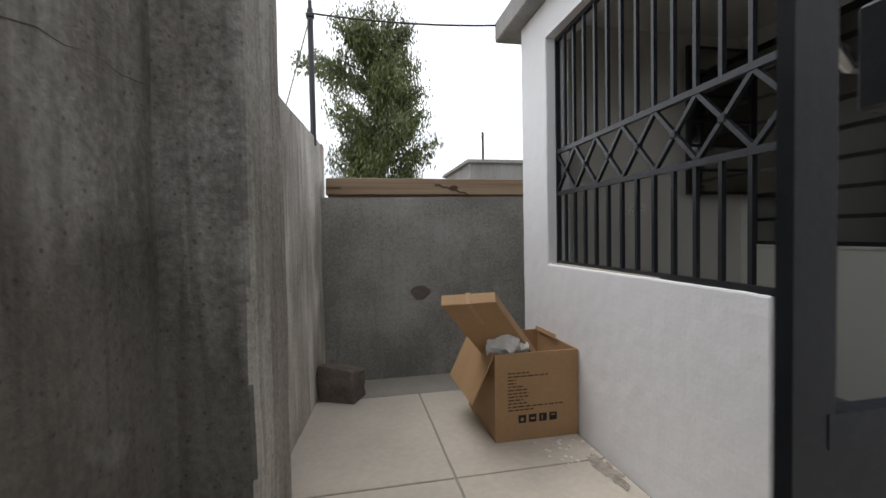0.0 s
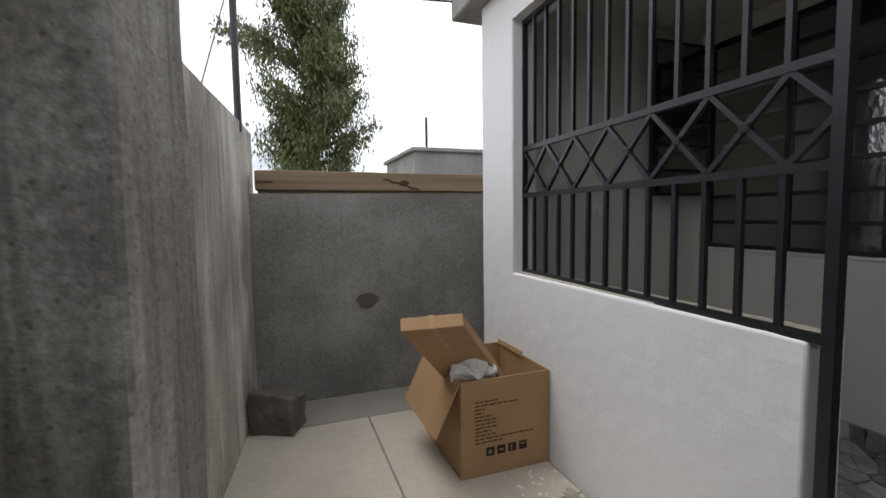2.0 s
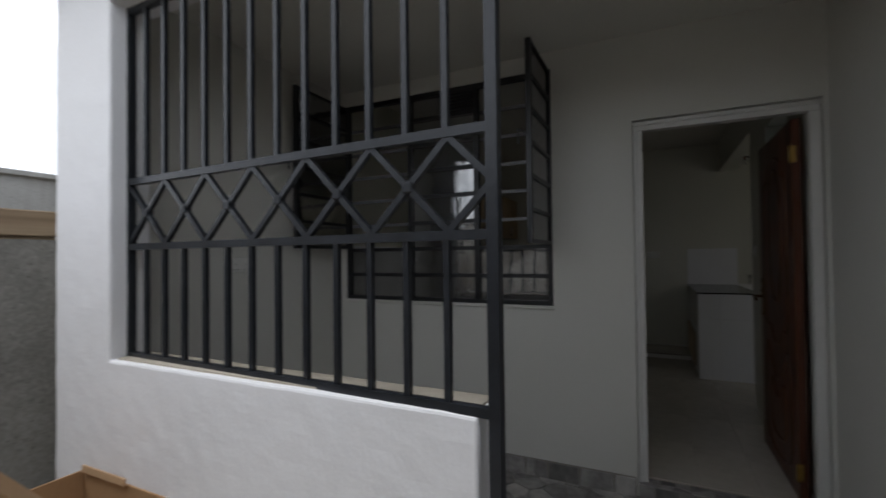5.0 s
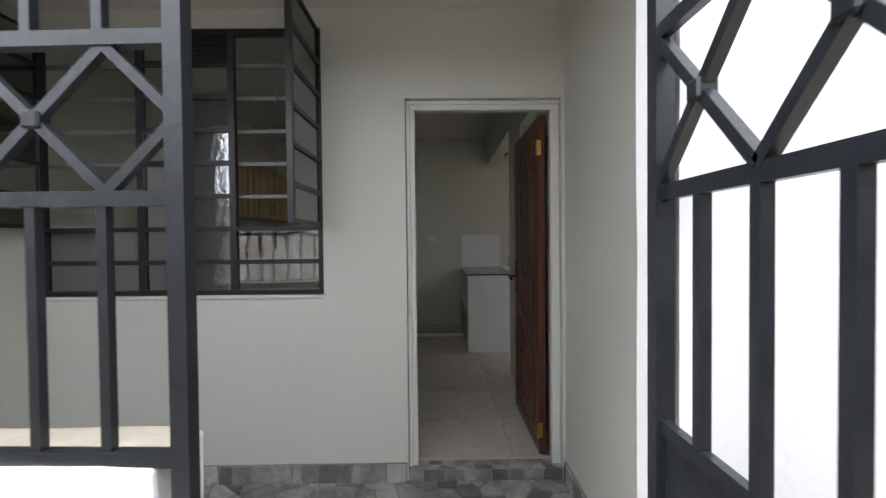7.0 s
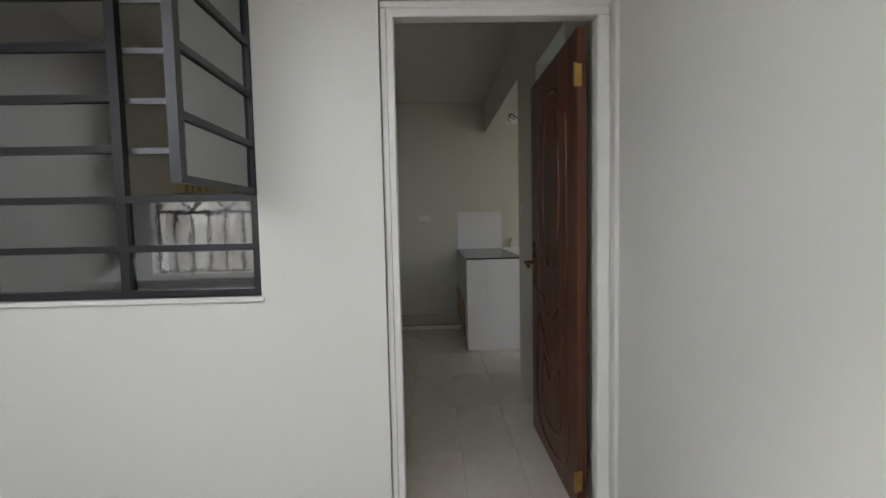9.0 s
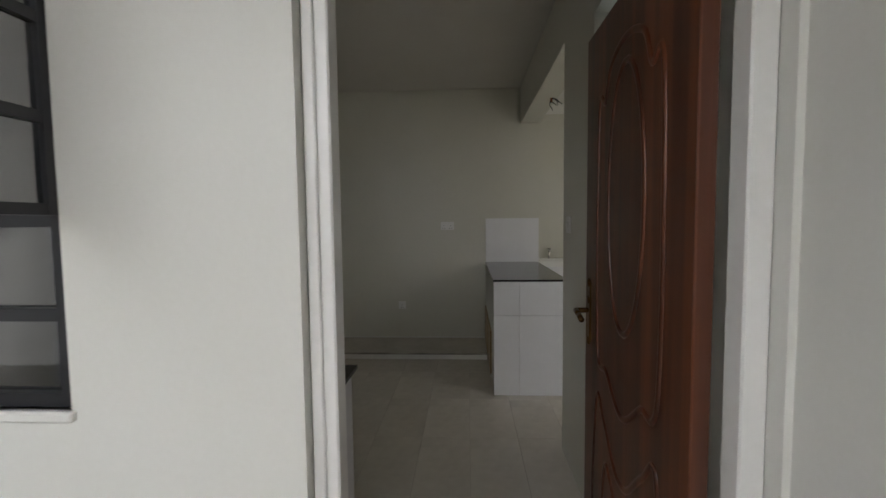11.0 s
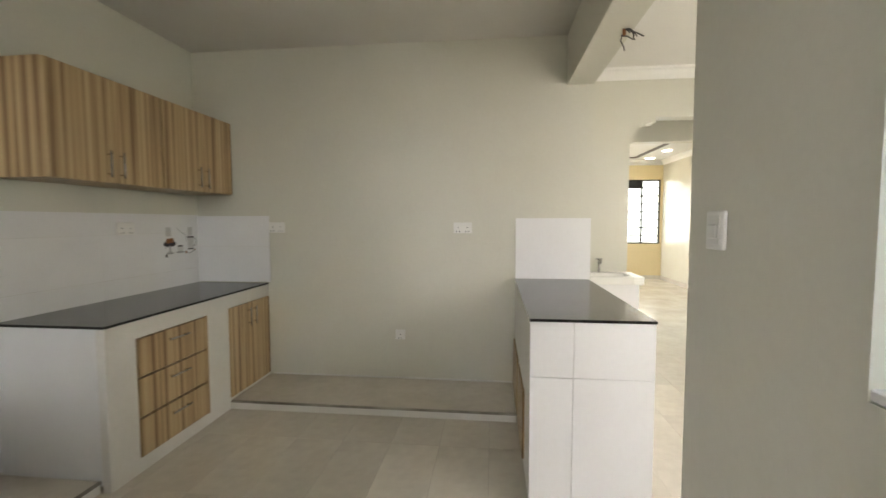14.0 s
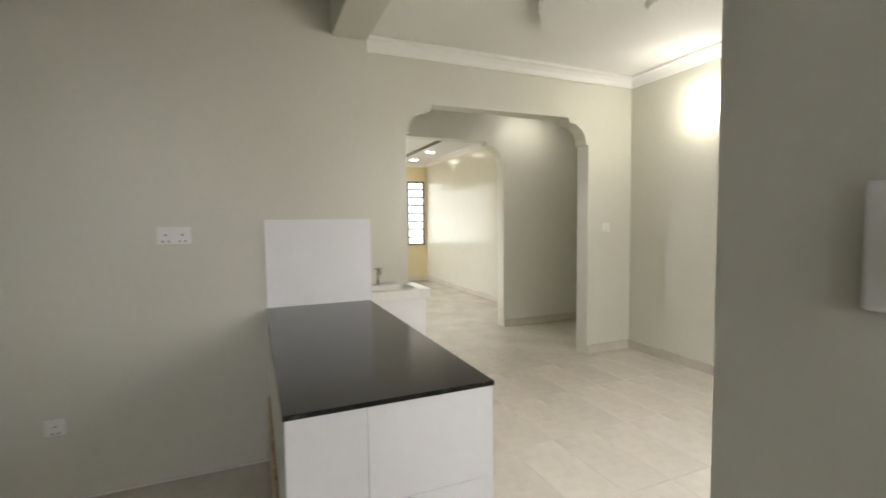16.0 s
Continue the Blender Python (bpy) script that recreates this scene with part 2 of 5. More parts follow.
BLACK_FRAME = material("black_window_paint", (0.02, 0.021, 0.024), 0.4, second=(0.014, 0.015, 0.017), bump=0.05)
GREY_BAR = material("grey_primer_bar", (0.22, 0.22, 0.24), 0.45, second=(0.18, 0.18, 0.19), bump=0.03)
OBSCURE = glass("patterned_glass", 0.07, (0.5, 0.58, 0.62), 0.6)
TINTED = glass("reflective_tinted_glass", 0.03, (0.055, 0.065, 0.075), 0.05)
TINTED_WAVY = glass("wavy_reflective_glass", 0.05, (0.05, 0.06, 0.07), 0.2)
for tinted in (TINTED, TINTED_WAVY):
    tinted.node_tree.nodes["Principled BSDF"].inputs["IOR"].default_value = 3.3
CLEAR = glass("clear_glass", 0.02)
STONE = material("slate_stone", (0.40, 0.385, 0.36), 0.5, second=(0.17, 0.16, 0.155), fine=24, coarse=5, bump=0.25, per_object=0.55)
GROUT = material("dusty_grout", (0.34, 0.32, 0.29), 0.9, second=(0.26, 0.24, 0.21), bump=0.3)
TILE_FLOOR = material("glazed_floor_tile", (0.635, 0.585, 0.505), 0.22, second=(0.54, 0.495, 0.42), fine=16, coarse=2.8, bump=0.015, per_object=0.035, contrast=(0.33, 0.62))
TILE_GROUT = material("floor_grout", (0.46, 0.41, 0.34), 0.9, bump=0.1)
TILE_WHITE = material("white_wall_tile", (0.80, 0.795, 0.80), 0.2, second=(0.77, 0.765, 0.77), bump=0.01, per_object=0.02)
TILE_EDGE = material("raw_tile_edge", (0.12, 0.105, 0.085), 0.8, second=(0.4, 0.37, 0.32), fine=9, coarse=4, bump=0.1)
SILL_BEIGE = material("bare_cement_sill", (0.50, 0.45, 0.37), 0.85, second=(0.40, 0.36, 0.29), bump=0.4)
TILE_JOINT = material("tile_joint", (0.74, 0.725, 0.69), 0.8, bump=0.05)
PLASTER_WHITE = material("white_plaster_edge", (0.72, 0.70, 0.66), 0.6, second=(0.66, 0.64, 0.6), bump=0.06)
GRANITE = material("black_granite", (0.022, 0.021, 0.021), 0.16, second=(0.008, 0.008, 0.008), fine=180, coarse=60, bump=0.01)
ZEBRA = striped_wood("zebra_laminate", (0.23, 0.14, 0.065), (0.44, 0.305, 0.16), (0.55, 0.41, 0.235), scale=32.0)
DOOR_WOOD = striped_wood("mahogany_veneer", (0.038, 0.012, 0.006), (0.088, 0.026, 0.011), (0.165, 0.050, 0.02), rough=0.32, scale=14.0)
TIMBER = striped_wood("rough_sawn_timber", (0.19, 0.13, 0.08), (0.27, 0.195, 0.125), (0.33, 0.25, 0.165), along=0, rough=0.8, scale=16.0)
CARDBOARD = material("brown_cardboard", (0.40, 0.245, 0.125), 0.8, second=(0.34, 0.205, 0.10), fine=50, coarse=4, bump=0.05)
CARD_IN = material("inner_cardboard", (0.44, 0.29, 0.16), 0.85, second=(0.38, 0.24, 0.13), bump=0.05)
INK = material("brown_print", (0.09, 0.05, 0.025), 0.8, bump=0)
INK_BLACK = material("black_print", (0.02, 0.017, 0.015), 0.8, bump=0)
ROCK = material("brown_grey_stone", (0.16, 0.132, 0.11), 0.9, second=(0.075, 0.062, 0.053), fine=30, coarse=6, bump=0.6, bump_scale=25)
WHITE_CHIP = material("white_flakes", (0.75, 0.73, 0.7), 0.8, bump=0)
SOCKET_WHITE = material("white_plastic", (0.78, 0.77, 0.74), 0.3, second=(0.76, 0.75, 0.72), bump=0)
RED = material("red_rocker", (0.5, 0.03, 0.02), 0.35, bump=0)
DARK_HOLE = material("dark_slot", (0.03, 0.03, 0.03), 0.8, bump=0)
BRASS = material("polished_brass", (0.62, 0.40, 0.12), 0.25, second=(0.5, 0.3, 0.09), metal=1.0, bump=0.03)
BRONZE = material("antique_bronze", (0.20, 0.115, 0.045), 0.3, second=(0.08, 0.045, 0.02), metal=1.0, bump=0.08)
CHROME = material("brushed_steel", (0.62, 0.61, 0.6), 0.22, second=(0.55, 0.54, 0.53), metal=1.0, bump=0.02)
BARK = material("grey_bark", (0.12, 0.10, 0.08), 0.9, second=(0.07, 0.06, 0.05), bump=0.5)
LEAF = material("olive_leaf", (0.145, 0.175, 0.052), 0.45, second=(0.045, 0.062, 0.018), fine=3, coarse=0.7, bump=0)
CABLE = material("black_cable", (0.02, 0.02, 0.02), 0.5, bump=0)
PRINT_GREY = material("grey_tile_print", (0.42, 0.42, 0.41), 0.25, bump=0)
PRINT_DARK = material("dark_tile_print", (0.06, 0.05, 0.05), 0.25, bump=0)
PRINT_BROWN = material("brown_tile_print", (0.28, 0.12, 0.05), 0.25, bump=0)
PRINT_PALE = material("pale_tile_print", (0.66, 0.65, 0.64), 0.25, bump=0)
MIDLINE = material("dark_ceiling_line", (0.07, 0.045, 0.035), 0.5, bump=0)
LAMP_GLOW = glowing("frosted_lamp", (1.0, 0.97, 0.88), 1.6)
DAY_GLOW = material("hazy_distance", (0.02, 0.022, 0.02), 0.9, second=(0.012, 0.014, 0.01), bump=0)
day_node = DAY_GLOW.node_tree.nodes["Principled BSDF"]
day_node.inputs["Emission Color"].default_value = (0.95, 1.0, 0.97, 1)
day_node.inputs["Emission Strength"].default_value = 0.24

# ---- builders ----


def thing(name, at, label="", category="", group="", kind=""):
    ob = new(name)
    ob.location = at
    ob.empty_display_size = 0.1
    return tagged(ob, label, category, group, kind)


def place_of(ob):
    p = Vector((0, 0, 0))
    while ob is not None:
        p += ob.location
        ob = ob.parent
    return p


def mesh_of(bm, mat, name, smooth=False):
    bmesh.ops.recalc_face_normals(bm, faces=bm.faces)
    me = bpy.data.meshes.new(name)
    bm.to_mesh(me)
    bm.free()
    me.materials.append(mat)
    if smooth:
        for f in me.polygons:
            f.use_smooth = True
    return me


def part(name, bm, mat, parent=None, label="", smooth=False):
    """Links a bmesh, drawn in world places, as one mesh object under parent."""
    if parent is not None:
        bmesh.ops.translate(bm, verts=bm.verts, vec=-place_of(parent))
    ob = new(name, mesh_of(bm, mat, name, smooth))
    ob.parent = parent
    return tagged(ob, label)


def add_box(bm, lo, hi, m=None):
    r = bmesh.ops.create_cube(bm, size=1)
    lo, hi = Vector(lo), Vector(hi)
    t = Matrix.Translation((lo + hi) / 2) @ Matrix.Diagonal((*(hi - lo), 1))
    bmesh.ops.transform(bm, matrix=(m @ t) if m else t, verts=r["verts"])
    return r["verts"]


def box(lo, hi, bevel=0.0, m=None, seg=1):
    bm = bmesh.new()
    add_box(bm, lo, hi, m)
    if bevel:
        bmesh.ops.bevel(bm, geom=bm.edges[:], offset=bevel, segments=seg, affect="EDGES", profile=0.5)
    return bm


def boxes(items, bevel=0.0):
    bm = bmesh.new()
    for lo, hi in items:
        add_box(bm, lo, hi)
    if bevel:
        bmesh.ops.bevel(bm, geom=bm.edges[:], offset=bevel, segments=1, affect="EDGES", profile=0.5)
    return bm


def rod(a, b, r, sides=10, r2=None, bm=None):
    bm = bm or bmesh.new()
    a, b = Vector(a), Vector(b)
    d = b - a
    t = Matrix.Translation((a + b) / 2) @ d.to_track_quat("Z", "Y").to_matrix().to_4x4()
    bmesh.ops.create_cone(bm, cap_ends=True, segments=sides, radius1=r, radius2=r if r2 is None else r2, depth=d.length, matrix=t)
    return bm


def bar(a, b, w, h, bm=None, side=(1, 0, 0)):
    """A square bar from a to b, w wide along side and h across."""
    bm = bm or bmesh.new()
    a, b, s = Vector(a), Vector(b), Vector(side)
    d = (b - a).normalized()
    s = (s - d * s.dot(d)).normalized()
    u = d.cross(s)
    m = Matrix((s, u, d)).transposed().to_4x4()
    m.translation = (a + b) / 2
    add_box(bm, (-w / 2, -h / 2, -(b - a).length / 2), (w / 2, h / 2, (b - a).length / 2), m)
    return bm


def tube(points, r, sides=8):
    bm = bmesh.new()
    for a, b in zip(points, points[1:]):
        rod(a, b, r, sides, bm=bm)
    for p in points[1:-1]:
        bmesh.ops.create_icosphere(bm, subdivisions=1, radius=r, matrix=Matrix.Translation(p))
    return bm


def sweep(points, r, sides=8, flat=1.0, up=(0, 1, 0)):
    """One continuous moulding along a path; flat squeezes it along up."""
    bm, up = bmesh.new(), Vector(up)
    closed = (Vector(points[0]) - Vector(points[-1])).length < 1e-6
    pts = [Vector(p) for p in (points[:-1] if closed else points)]
    n, rings = len(pts), []
    for k, p in enumerate(pts):
        a = pts[(k - 1) % n] if closed or k else p
        b = pts[(k + 1) % n] if closed or k < n - 1 else p
        side = (b - a).normalized().cross(up).normalized()
        rings.append([bm.verts.new(p + side * r * math.cos(q) + up * r * flat * math.sin(q)) for q in (2 * math.pi * i / sides for i in range(sides))])
    for k in range(n if closed else n - 1):
        c, d = rings[k], rings[(k + 1) % n]
        for i in range(sides):
            bm.faces.new((c[i], c[(i + 1) % sides], d[(i + 1) % sides], d[i]))
    return bm


def smooth_path(points, steps=6):
    """A rounded line through the points."""
    pts = [Vector(p) for p in points]
    closed = (pts[0] - pts[-1]).length < 1e-6
    n, out = len(pts), []
    for k in range(n - 1):
        p1, p2 = pts[k], pts[k + 1]
        p0 = pts[k - 1] if k else (pts[-2] if closed else p1)
        p3 = pts[k + 2] if k + 2 < n else (pts[1] if closed else p2)
        for i in range(steps):
            f = i / steps
            out.append(0.5 * (2 * p1 + (p2 - p0) * f + (2 * p0 - 5 * p1 + 4 * p2 - p3) * f * f + (3 * p1 - p0 - 3 * p2 + p3) * f ** 3))
    return out + [pts[-1].copy()]


def slab_from_outline(outline, axis, a, b):
    """Extrudes a flat outline of (u, v) along axis from a to b: axis 0 gives (y, z), 1 gives (x, z), 2 gives (x, y)."""
    bm = bmesh.new()

    def at(u, v, w):
        return [(w, u, v), (u, w, v), (u, v, w)][axis]
    low = [bm.verts.new(at(u, v, a)) for u, v in outline]
    high = [bm.verts.new(at(u, v, b)) for u, v in outline]
    n = len(outline)
    bm.faces.new(low)
    bm.faces.new(high)
    for i in range(n):
        bm.faces.new((low[i], low[(i + 1) % n], high[(i + 1) % n], high[i]))
    bmesh.ops.triangulate(bm, faces=[f for f in bm.faces if len(f.verts) > 4])
    return bm


def structure(name, bm, mat, label, category):
    return tagged(part(name, bm, mat), label, category, kind="structure")


def rough_up(bm, size, strength, cuts_len=0.12):
    """Cuts a mesh finer and makes it uneven."""
    for _ in range(6):
        long = [e for e in bm.edges if e.calc_length() > cuts_len]
        if not long:
            break
        bmesh.ops.subdivide_edges(bm, edges=long, cuts=1, use_grid_fill=True)
    for v in bm.verts:
        v.co += noise.noise_vector(v.co * size) * strength
    return bm

# ---- large structure ----
PASS, VER = -0.045, -0.075   # floor heights of the passage and the veranda; the kitchen floor is 0


def left_face(y):
    return 0.14 + 0.105 * (y - 3.05)


structure("ground", box((-600, -600, -0.5), (600, 600, -0.12)), DIRT, "bare packed brown earth reaching the horizon", "ground")
# passage walls
for name_, ya_, yb_, off_, mat_ in (("wall_passage", 1.75, 4.25, 0.0, CONCRETE_LIGHT), ("wall_passage_low", -2.5, 1.75, 0.037, CONCRETE)):
    structure(name_, rough_up(slab_from_outline([(left_face(ya_) + off_, ya_), (left_face(yb_) + off_, yb_), (left_face(yb_) - 0.2, yb_), (left_face(ya_) - 0.2, ya_)], 2, -0.1, 1.86), 3.0, 0.005, 0.15),
              mat_, "weathered grey concrete boundary wall with rain streaks", "wall")
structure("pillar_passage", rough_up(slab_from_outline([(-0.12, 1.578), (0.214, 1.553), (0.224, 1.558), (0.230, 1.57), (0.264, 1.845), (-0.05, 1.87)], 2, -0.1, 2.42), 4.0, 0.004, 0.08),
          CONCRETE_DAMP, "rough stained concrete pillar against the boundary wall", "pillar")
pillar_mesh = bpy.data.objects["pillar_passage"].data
pillar_mesh.materials.append(CONCRETE_FLANK)   # streaked flank towards the open passage, its brighter light painted in as paler concrete
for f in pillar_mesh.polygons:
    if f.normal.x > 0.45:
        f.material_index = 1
crack_pts = [(1.05, 1.44), (1.176, 1.448), (1.237, 1.464), (1.295, 1.460), (1.34, 1.468), (1.397, 1.471), (1.45, 1.464), (1.53, 1.473)]
crack = sweep([Vector((left_face(y) + 0.0375, y, z + 0.006 * noise.noise(Vector((y * 40, 0, 0))))) for y, z in crack_pts], 0.0009, 5, up=(1, 0, 0))
structure("wall_passage_near", rough_up(slab_from_outline([(left_face(-2.5) + 0.036, -2.5), (left_face(1.6) + 0.036, 1.6), (left_face(1.6) - 0.19, 1.6), (left_face(-2.5) - 0.19, -2.5)], 2, 1.85, 2.42), 3.0, 0.005, 0.15),
          CONCRETE, "upper part of the weathered grey boundary wall", "wall")
structure("wall_crack", crack, material("dark_crack", (0.13, 0.12, 0.11), 0.9, bump=0), "hairline crack running through the cement render", "crack")
structure("wall_passage_end", rough_up(box((0.235, 4.03, -0.1), (6.0, 4.2, 1.43)), 3.0, 0.005, 0.25),
          CONCRETE_FAR, "dark grey cement-plastered wall closing the passage", "wall")
structure("wall_passage_back", box((-1.2, -2.7, -0.1), (1.73, -2.5, 2.4)), CONCRETE, "grey concrete wall behind the passage", "wall")
bm = bmesh.new()
add_box(bm, (-0.6, -2.5, -0.12), (1.735, 4.03, PASS - 0.008))
floor_pass = structure("floor_passage", bm, SCREED_EDGE, "cement bed under pale beige paving slabs in the passage", "floor")

# house shell: outer face at x 1.735
parapet = boxes([((1.735, 1.545, -0.1), (1.90, 3.135, 0.914)), ((1.735, 3.135, -0.1), (1.90, 3.55, 0.914)), ((1.735, 3.135, 0.914), (1.90, 3.55, 2.62))])
bmesh.ops.remove_doubles(parapet, verts=parapet.verts, dist=0.0005)
inner = [f for f in parapet.faces if all(len(e.link_faces) > 2 or abs(e.verts[0].co.x - e.verts[1].co.x) > 0.1 for e in f.edges) and (abs(f.calc_center_median().y - 3.135) < 0.01 and f.calc_center_median().z < 0.9 or abs(f.calc_center_median().z - 0.914) < 0.01 and f.calc_center_median().y > 3.14)]
bmesh.ops.delete(parapet, geom=inner, context="FACES")
bmesh.ops.recalc_face_normals(parapet, faces=parapet.faces)
bmesh.ops.bevel(parapet, geom=[e for e in parapet.edges if len(e.link_faces) == 2 and e.calc_face_angle() > 0.3], offset=0.009, segments=2, affect="EDGES", profile=0.5)
structure("wall_veranda_low", rough_up(parapet, 14.0, 0.0022, 0.04), WHITE_WALL, "white-painted plastered parapet and corner pillar of the veranda", "wall")
structure("beam_veranda", box((1.735, 0.645, 2.385), (1.90, 3.135, 2.62)), WHITE_WALL, "white-painted beam over the veranda grille", "beam")
structure("pier_veranda", rough_up(box((1.735, 0.15, -0.1), (1.90, 0.645, 2.62)), 4.0, 0.003, 0.2), WHITE_WALL, "white-painted pier beside the veranda gate", "pillar")
structure("wall_house_front", box((1.735, -2.7, -0.1), (1.90, 0.15, 2.62)), WHITE_WALL, "white-painted outer wall of the house", "wall")
structure("wall_house_north", box((1.90, 3.38, -0.1), (3.5, 3.55, 2.62)), CREAM_OUT, "cream-painted end wall of the veranda", "wall")
structure("wall_veranda_south", box((1.90, 0.15, -0.1), (3.5, 0.34, 2.80)), CREAM_OUT, "cream-painted side wall of the veranda", "wall")
structure("roof_slab", box((1.62, -2.8, 2.62), (3.5, 3.8, 2.78), 0.01), CONCRETE_PALE, "pale grey concrete roof slab with an overhanging eave", "roof")
structure("ceiling_veranda", box((1.90, 0.34, 2.606), (3.5, 3.38, 2.62)), CREAM_OUT, "cream-painted veranda ceiling", "ceiling")
structure("floor_veranda", box((1.90, 0.34, -0.12), (3.60, 3.38, VER - 0.01)), GROUT, "dusty grouted bed of stone paving in the veranda", "floor")
structure("floor_gateway", box((1.725, 0.645, -0.12), (1.90, 1.545, VER)), SCREED_EDGE, "cement sill in the gateway", "floor")

# wall between the veranda and the kitchen, with a window and a door through it
WY0, WY1, WZ0, WZ1 = 1.71, 3.31, 1.0, 2.50
DY0, DY1, DZ = 0.355, 1.24, 2.10


def kitchen_wall(name, mat, x0, x1, top, label):
    return structure(name, boxes([((x0, DY1, -0.1), (x1, WY0, top)), ((x0, WY0, -0.1), (x1, WY1, WZ0)), ((x0, WY0, WZ1), (x1, WY1, top)), ((x0, WY1, -0.1), (x1, 3.42, top)),
                                  ((x0, DY0, DZ), (x1, DY1, top)), ((x0, 0.15, -0.1), (x1, DY0, top))]), mat, label, "wall")


kitchen_wall("wall_kitchen_west_outer", CREAM_OUT, 3.5, 3.555, 2.82, "cream-painted veranda wall with a window and a doorway")
kitchen_wall("wall_kitchen_west", CREAM, 3.555, 3.6, 2.82, "cream silk-painted kitchen wall around the door and window")
structure("wall_kitchen_north", box((3.6, 3.42, -0.1), (7.75, 3.6, 2.82)), CREAM, "cream silk-painted kitchen side wall", "wall")
structure("wall_kitchen_back", box((7.55, 0.15, -0.1), (7.70, 3.42, 2.82)), CREAM, "cream silk-painted kitchen back wall", "wall")
PX0, PX1, PZ0, PZ1 = 4.08, 4.69, 1.10, 2.25
structure("wall_partition", boxes([((3.6, 0.15, -0.1), (PX0, 0.372, 2.82)), ((PX0, 0.15, -0.1), (PX1, 0.372, PZ0)), ((PX0, 0.15, PZ1), (PX1, 0.372, 2.82)), ((PX1, 0.15, -0.1), (5.283, 0.372, 2.82))]),
          CREAM, "grey-green cream painted partition wall with a small window", "wall")
structure("beam_kitchen", box((5.283, 0.15, 2.39), (7.55, 0.35, 2.82), 0.004), CREAM, "cream-painted concrete beam between kitchen and dining room", "beam")
structure("ceiling_kitchen", box((3.6, 0.35, 2.765), (7.55, 3.42, 2.90)), CEILING, "plain off-white kitchen ceiling", "ceiling")
structure("floor_kitchen", box((3.6, 0.15, -0.12), (7.55, 3.42, -0.004)), TILE_GROUT, "grout bed of the beige kitchen floor tiles", "floor")

# dining room, corridor and living room beyond
structure("floor_dining", box((5.14, -2.95, -0.12), (15.0, 0.15, -0.004)), TILE_GROUT, "grout bed of the pale floor tiles", "floor")
structure("floor_living", box((7.55, 0.15, -0.12), (15.0, 2.2, 0.0)), TILE_FLOOR, "pale glossy tiled floor", "floor")
structure("wall_dining_south", box((5.0, -3.05, -0.1), (8.52, -2.85, 2.9)), CREAM, "cream silk-painted dining room wall", "wall")
# the opening is out of view, added for the dining fill light
structure("wall_dining_west", boxes([((4.99, -2.85, -0.1), (5.14, -2.2, 2.9)), ((4.99, -0.7, -0.1), (5.14, 0.15, 2.9)), ((4.99, -2.2, -0.1), (5.14, -0.7, 0.95)), ((4.99, -2.2, 2.25), (5.14, -0.7, 2.9))]), CREAM, "cream-painted dining room wall", "wall")
structure("wall_dining_return", box((7.70, 0.15, -0.1), (8.52, 0.30, 2.9)), CREAM, "cream-painted return wall beside the washbasin", "wall")
structure("wall_corridor_south", box((8.52, -3.6, -0.1), (10.05, -3.4, 2.9)), CREAM, "cream-painted end wall of the corridor", "wall")
structure("wall_corridor_north", box((8.52, 1.4, -0.1), (10.05, 1.6, 2.9)), CREAM, "cream-painted corridor wall", "wall")
structure("wall_living_south", box((10.05, -3.15, -0.1), (15.0, -2.97, 2.9)), CREAM_GLOSS, "glossy cream-painted living room wall", "wall")
# this side opening is unseen, added to brighten the living room
structure("wall_living_north", boxes([((10.05, 2.2, -0.1), (11.1, 2.4, 2.9)), ((13.4, 2.2, -0.1), (15.0, 2.4, 2.9)), ((11.1, 2.2, -0.1), (13.4, 2.4, 0.95)), ((11.1, 2.2, 2.25), (13.4, 2.4, 2.9))]), CREAM, "cream-painted living room wall", "wall")


def arch_wall(name, x0, x1, ya, yb, left, right, label):
    """A wall across the view with an opening whose upper corners are rounded and stepped."""
    spring, top, r = 2.10, 2.345, 0.2
    half = [(right, spring), (right + 0.03, spring + 0.001)]
    for k in range(9):
        a = math.pi / 2 * k / 8
        half.append((right + 0.031 + r * (1 - math.cos(a)), spring + 0.02 + (r - 0.02) * math.sin(a)))
    half += [(right + 0.04 + r, top)]
    curve = half + [(left + right - y, z) for y, z in reversed(half)]
    bm = boxes([((x0, ya, -0.1), (x1, right, 2.9)), ((x0, left, -0.1), (x1, yb, 2.9))])
    for (y0, z0), (y1, z1) in zip(curve, curve[1:]):
        v = [bm.verts.new(p) for p in ((x0, y0, z0), (x0, y1, z1), (x0, y1, 2.9), (x0, y0, 2.9), (x1, y0, z0), (x1, y1, z1), (x1, y1, 2.9), (x1, y0, 2.9))]
        for q in ((0, 1, 2, 3), (4, 5, 6, 7), (0, 1, 5, 4), (2, 3, 7, 6)):
            bm.faces.new([v[k] for k in q])
    bmesh.ops.remove_doubles(bm, verts=bm.verts, dist=0.0005)
    return structure(name, bm, CREAM, label, "wall")


arch_wall("wall_arch_dining", 8.52, 8.68, -3.4, 1.4, -0.40, -2.29, "cream wall with a wide stepped arch opening")
arch_wall("wall_arch_living", 9.90, 10.05, -3.4, 2.2, -0.30, -2.14, "cream wall with a second stepped arch opening")
LY0, LY1, LZ0, LZ1 = -2.93, -1.3, 0.83, 2.31
structure("wall_living_far", boxes([((14.8, -2.97, -0.1), (15.0, LY0, 2.9)), ((14.8, LY0, -0.1), (15.0, LY1, LZ0)), ((14.8, LY0, LZ1), (15.0, LY1, 2.9)), ((14.8, LY1, -0.1), (15.0, 2.2, 2.9))]),
          YELLOW, "yellow-painted living room wall with a barred window", "wall")
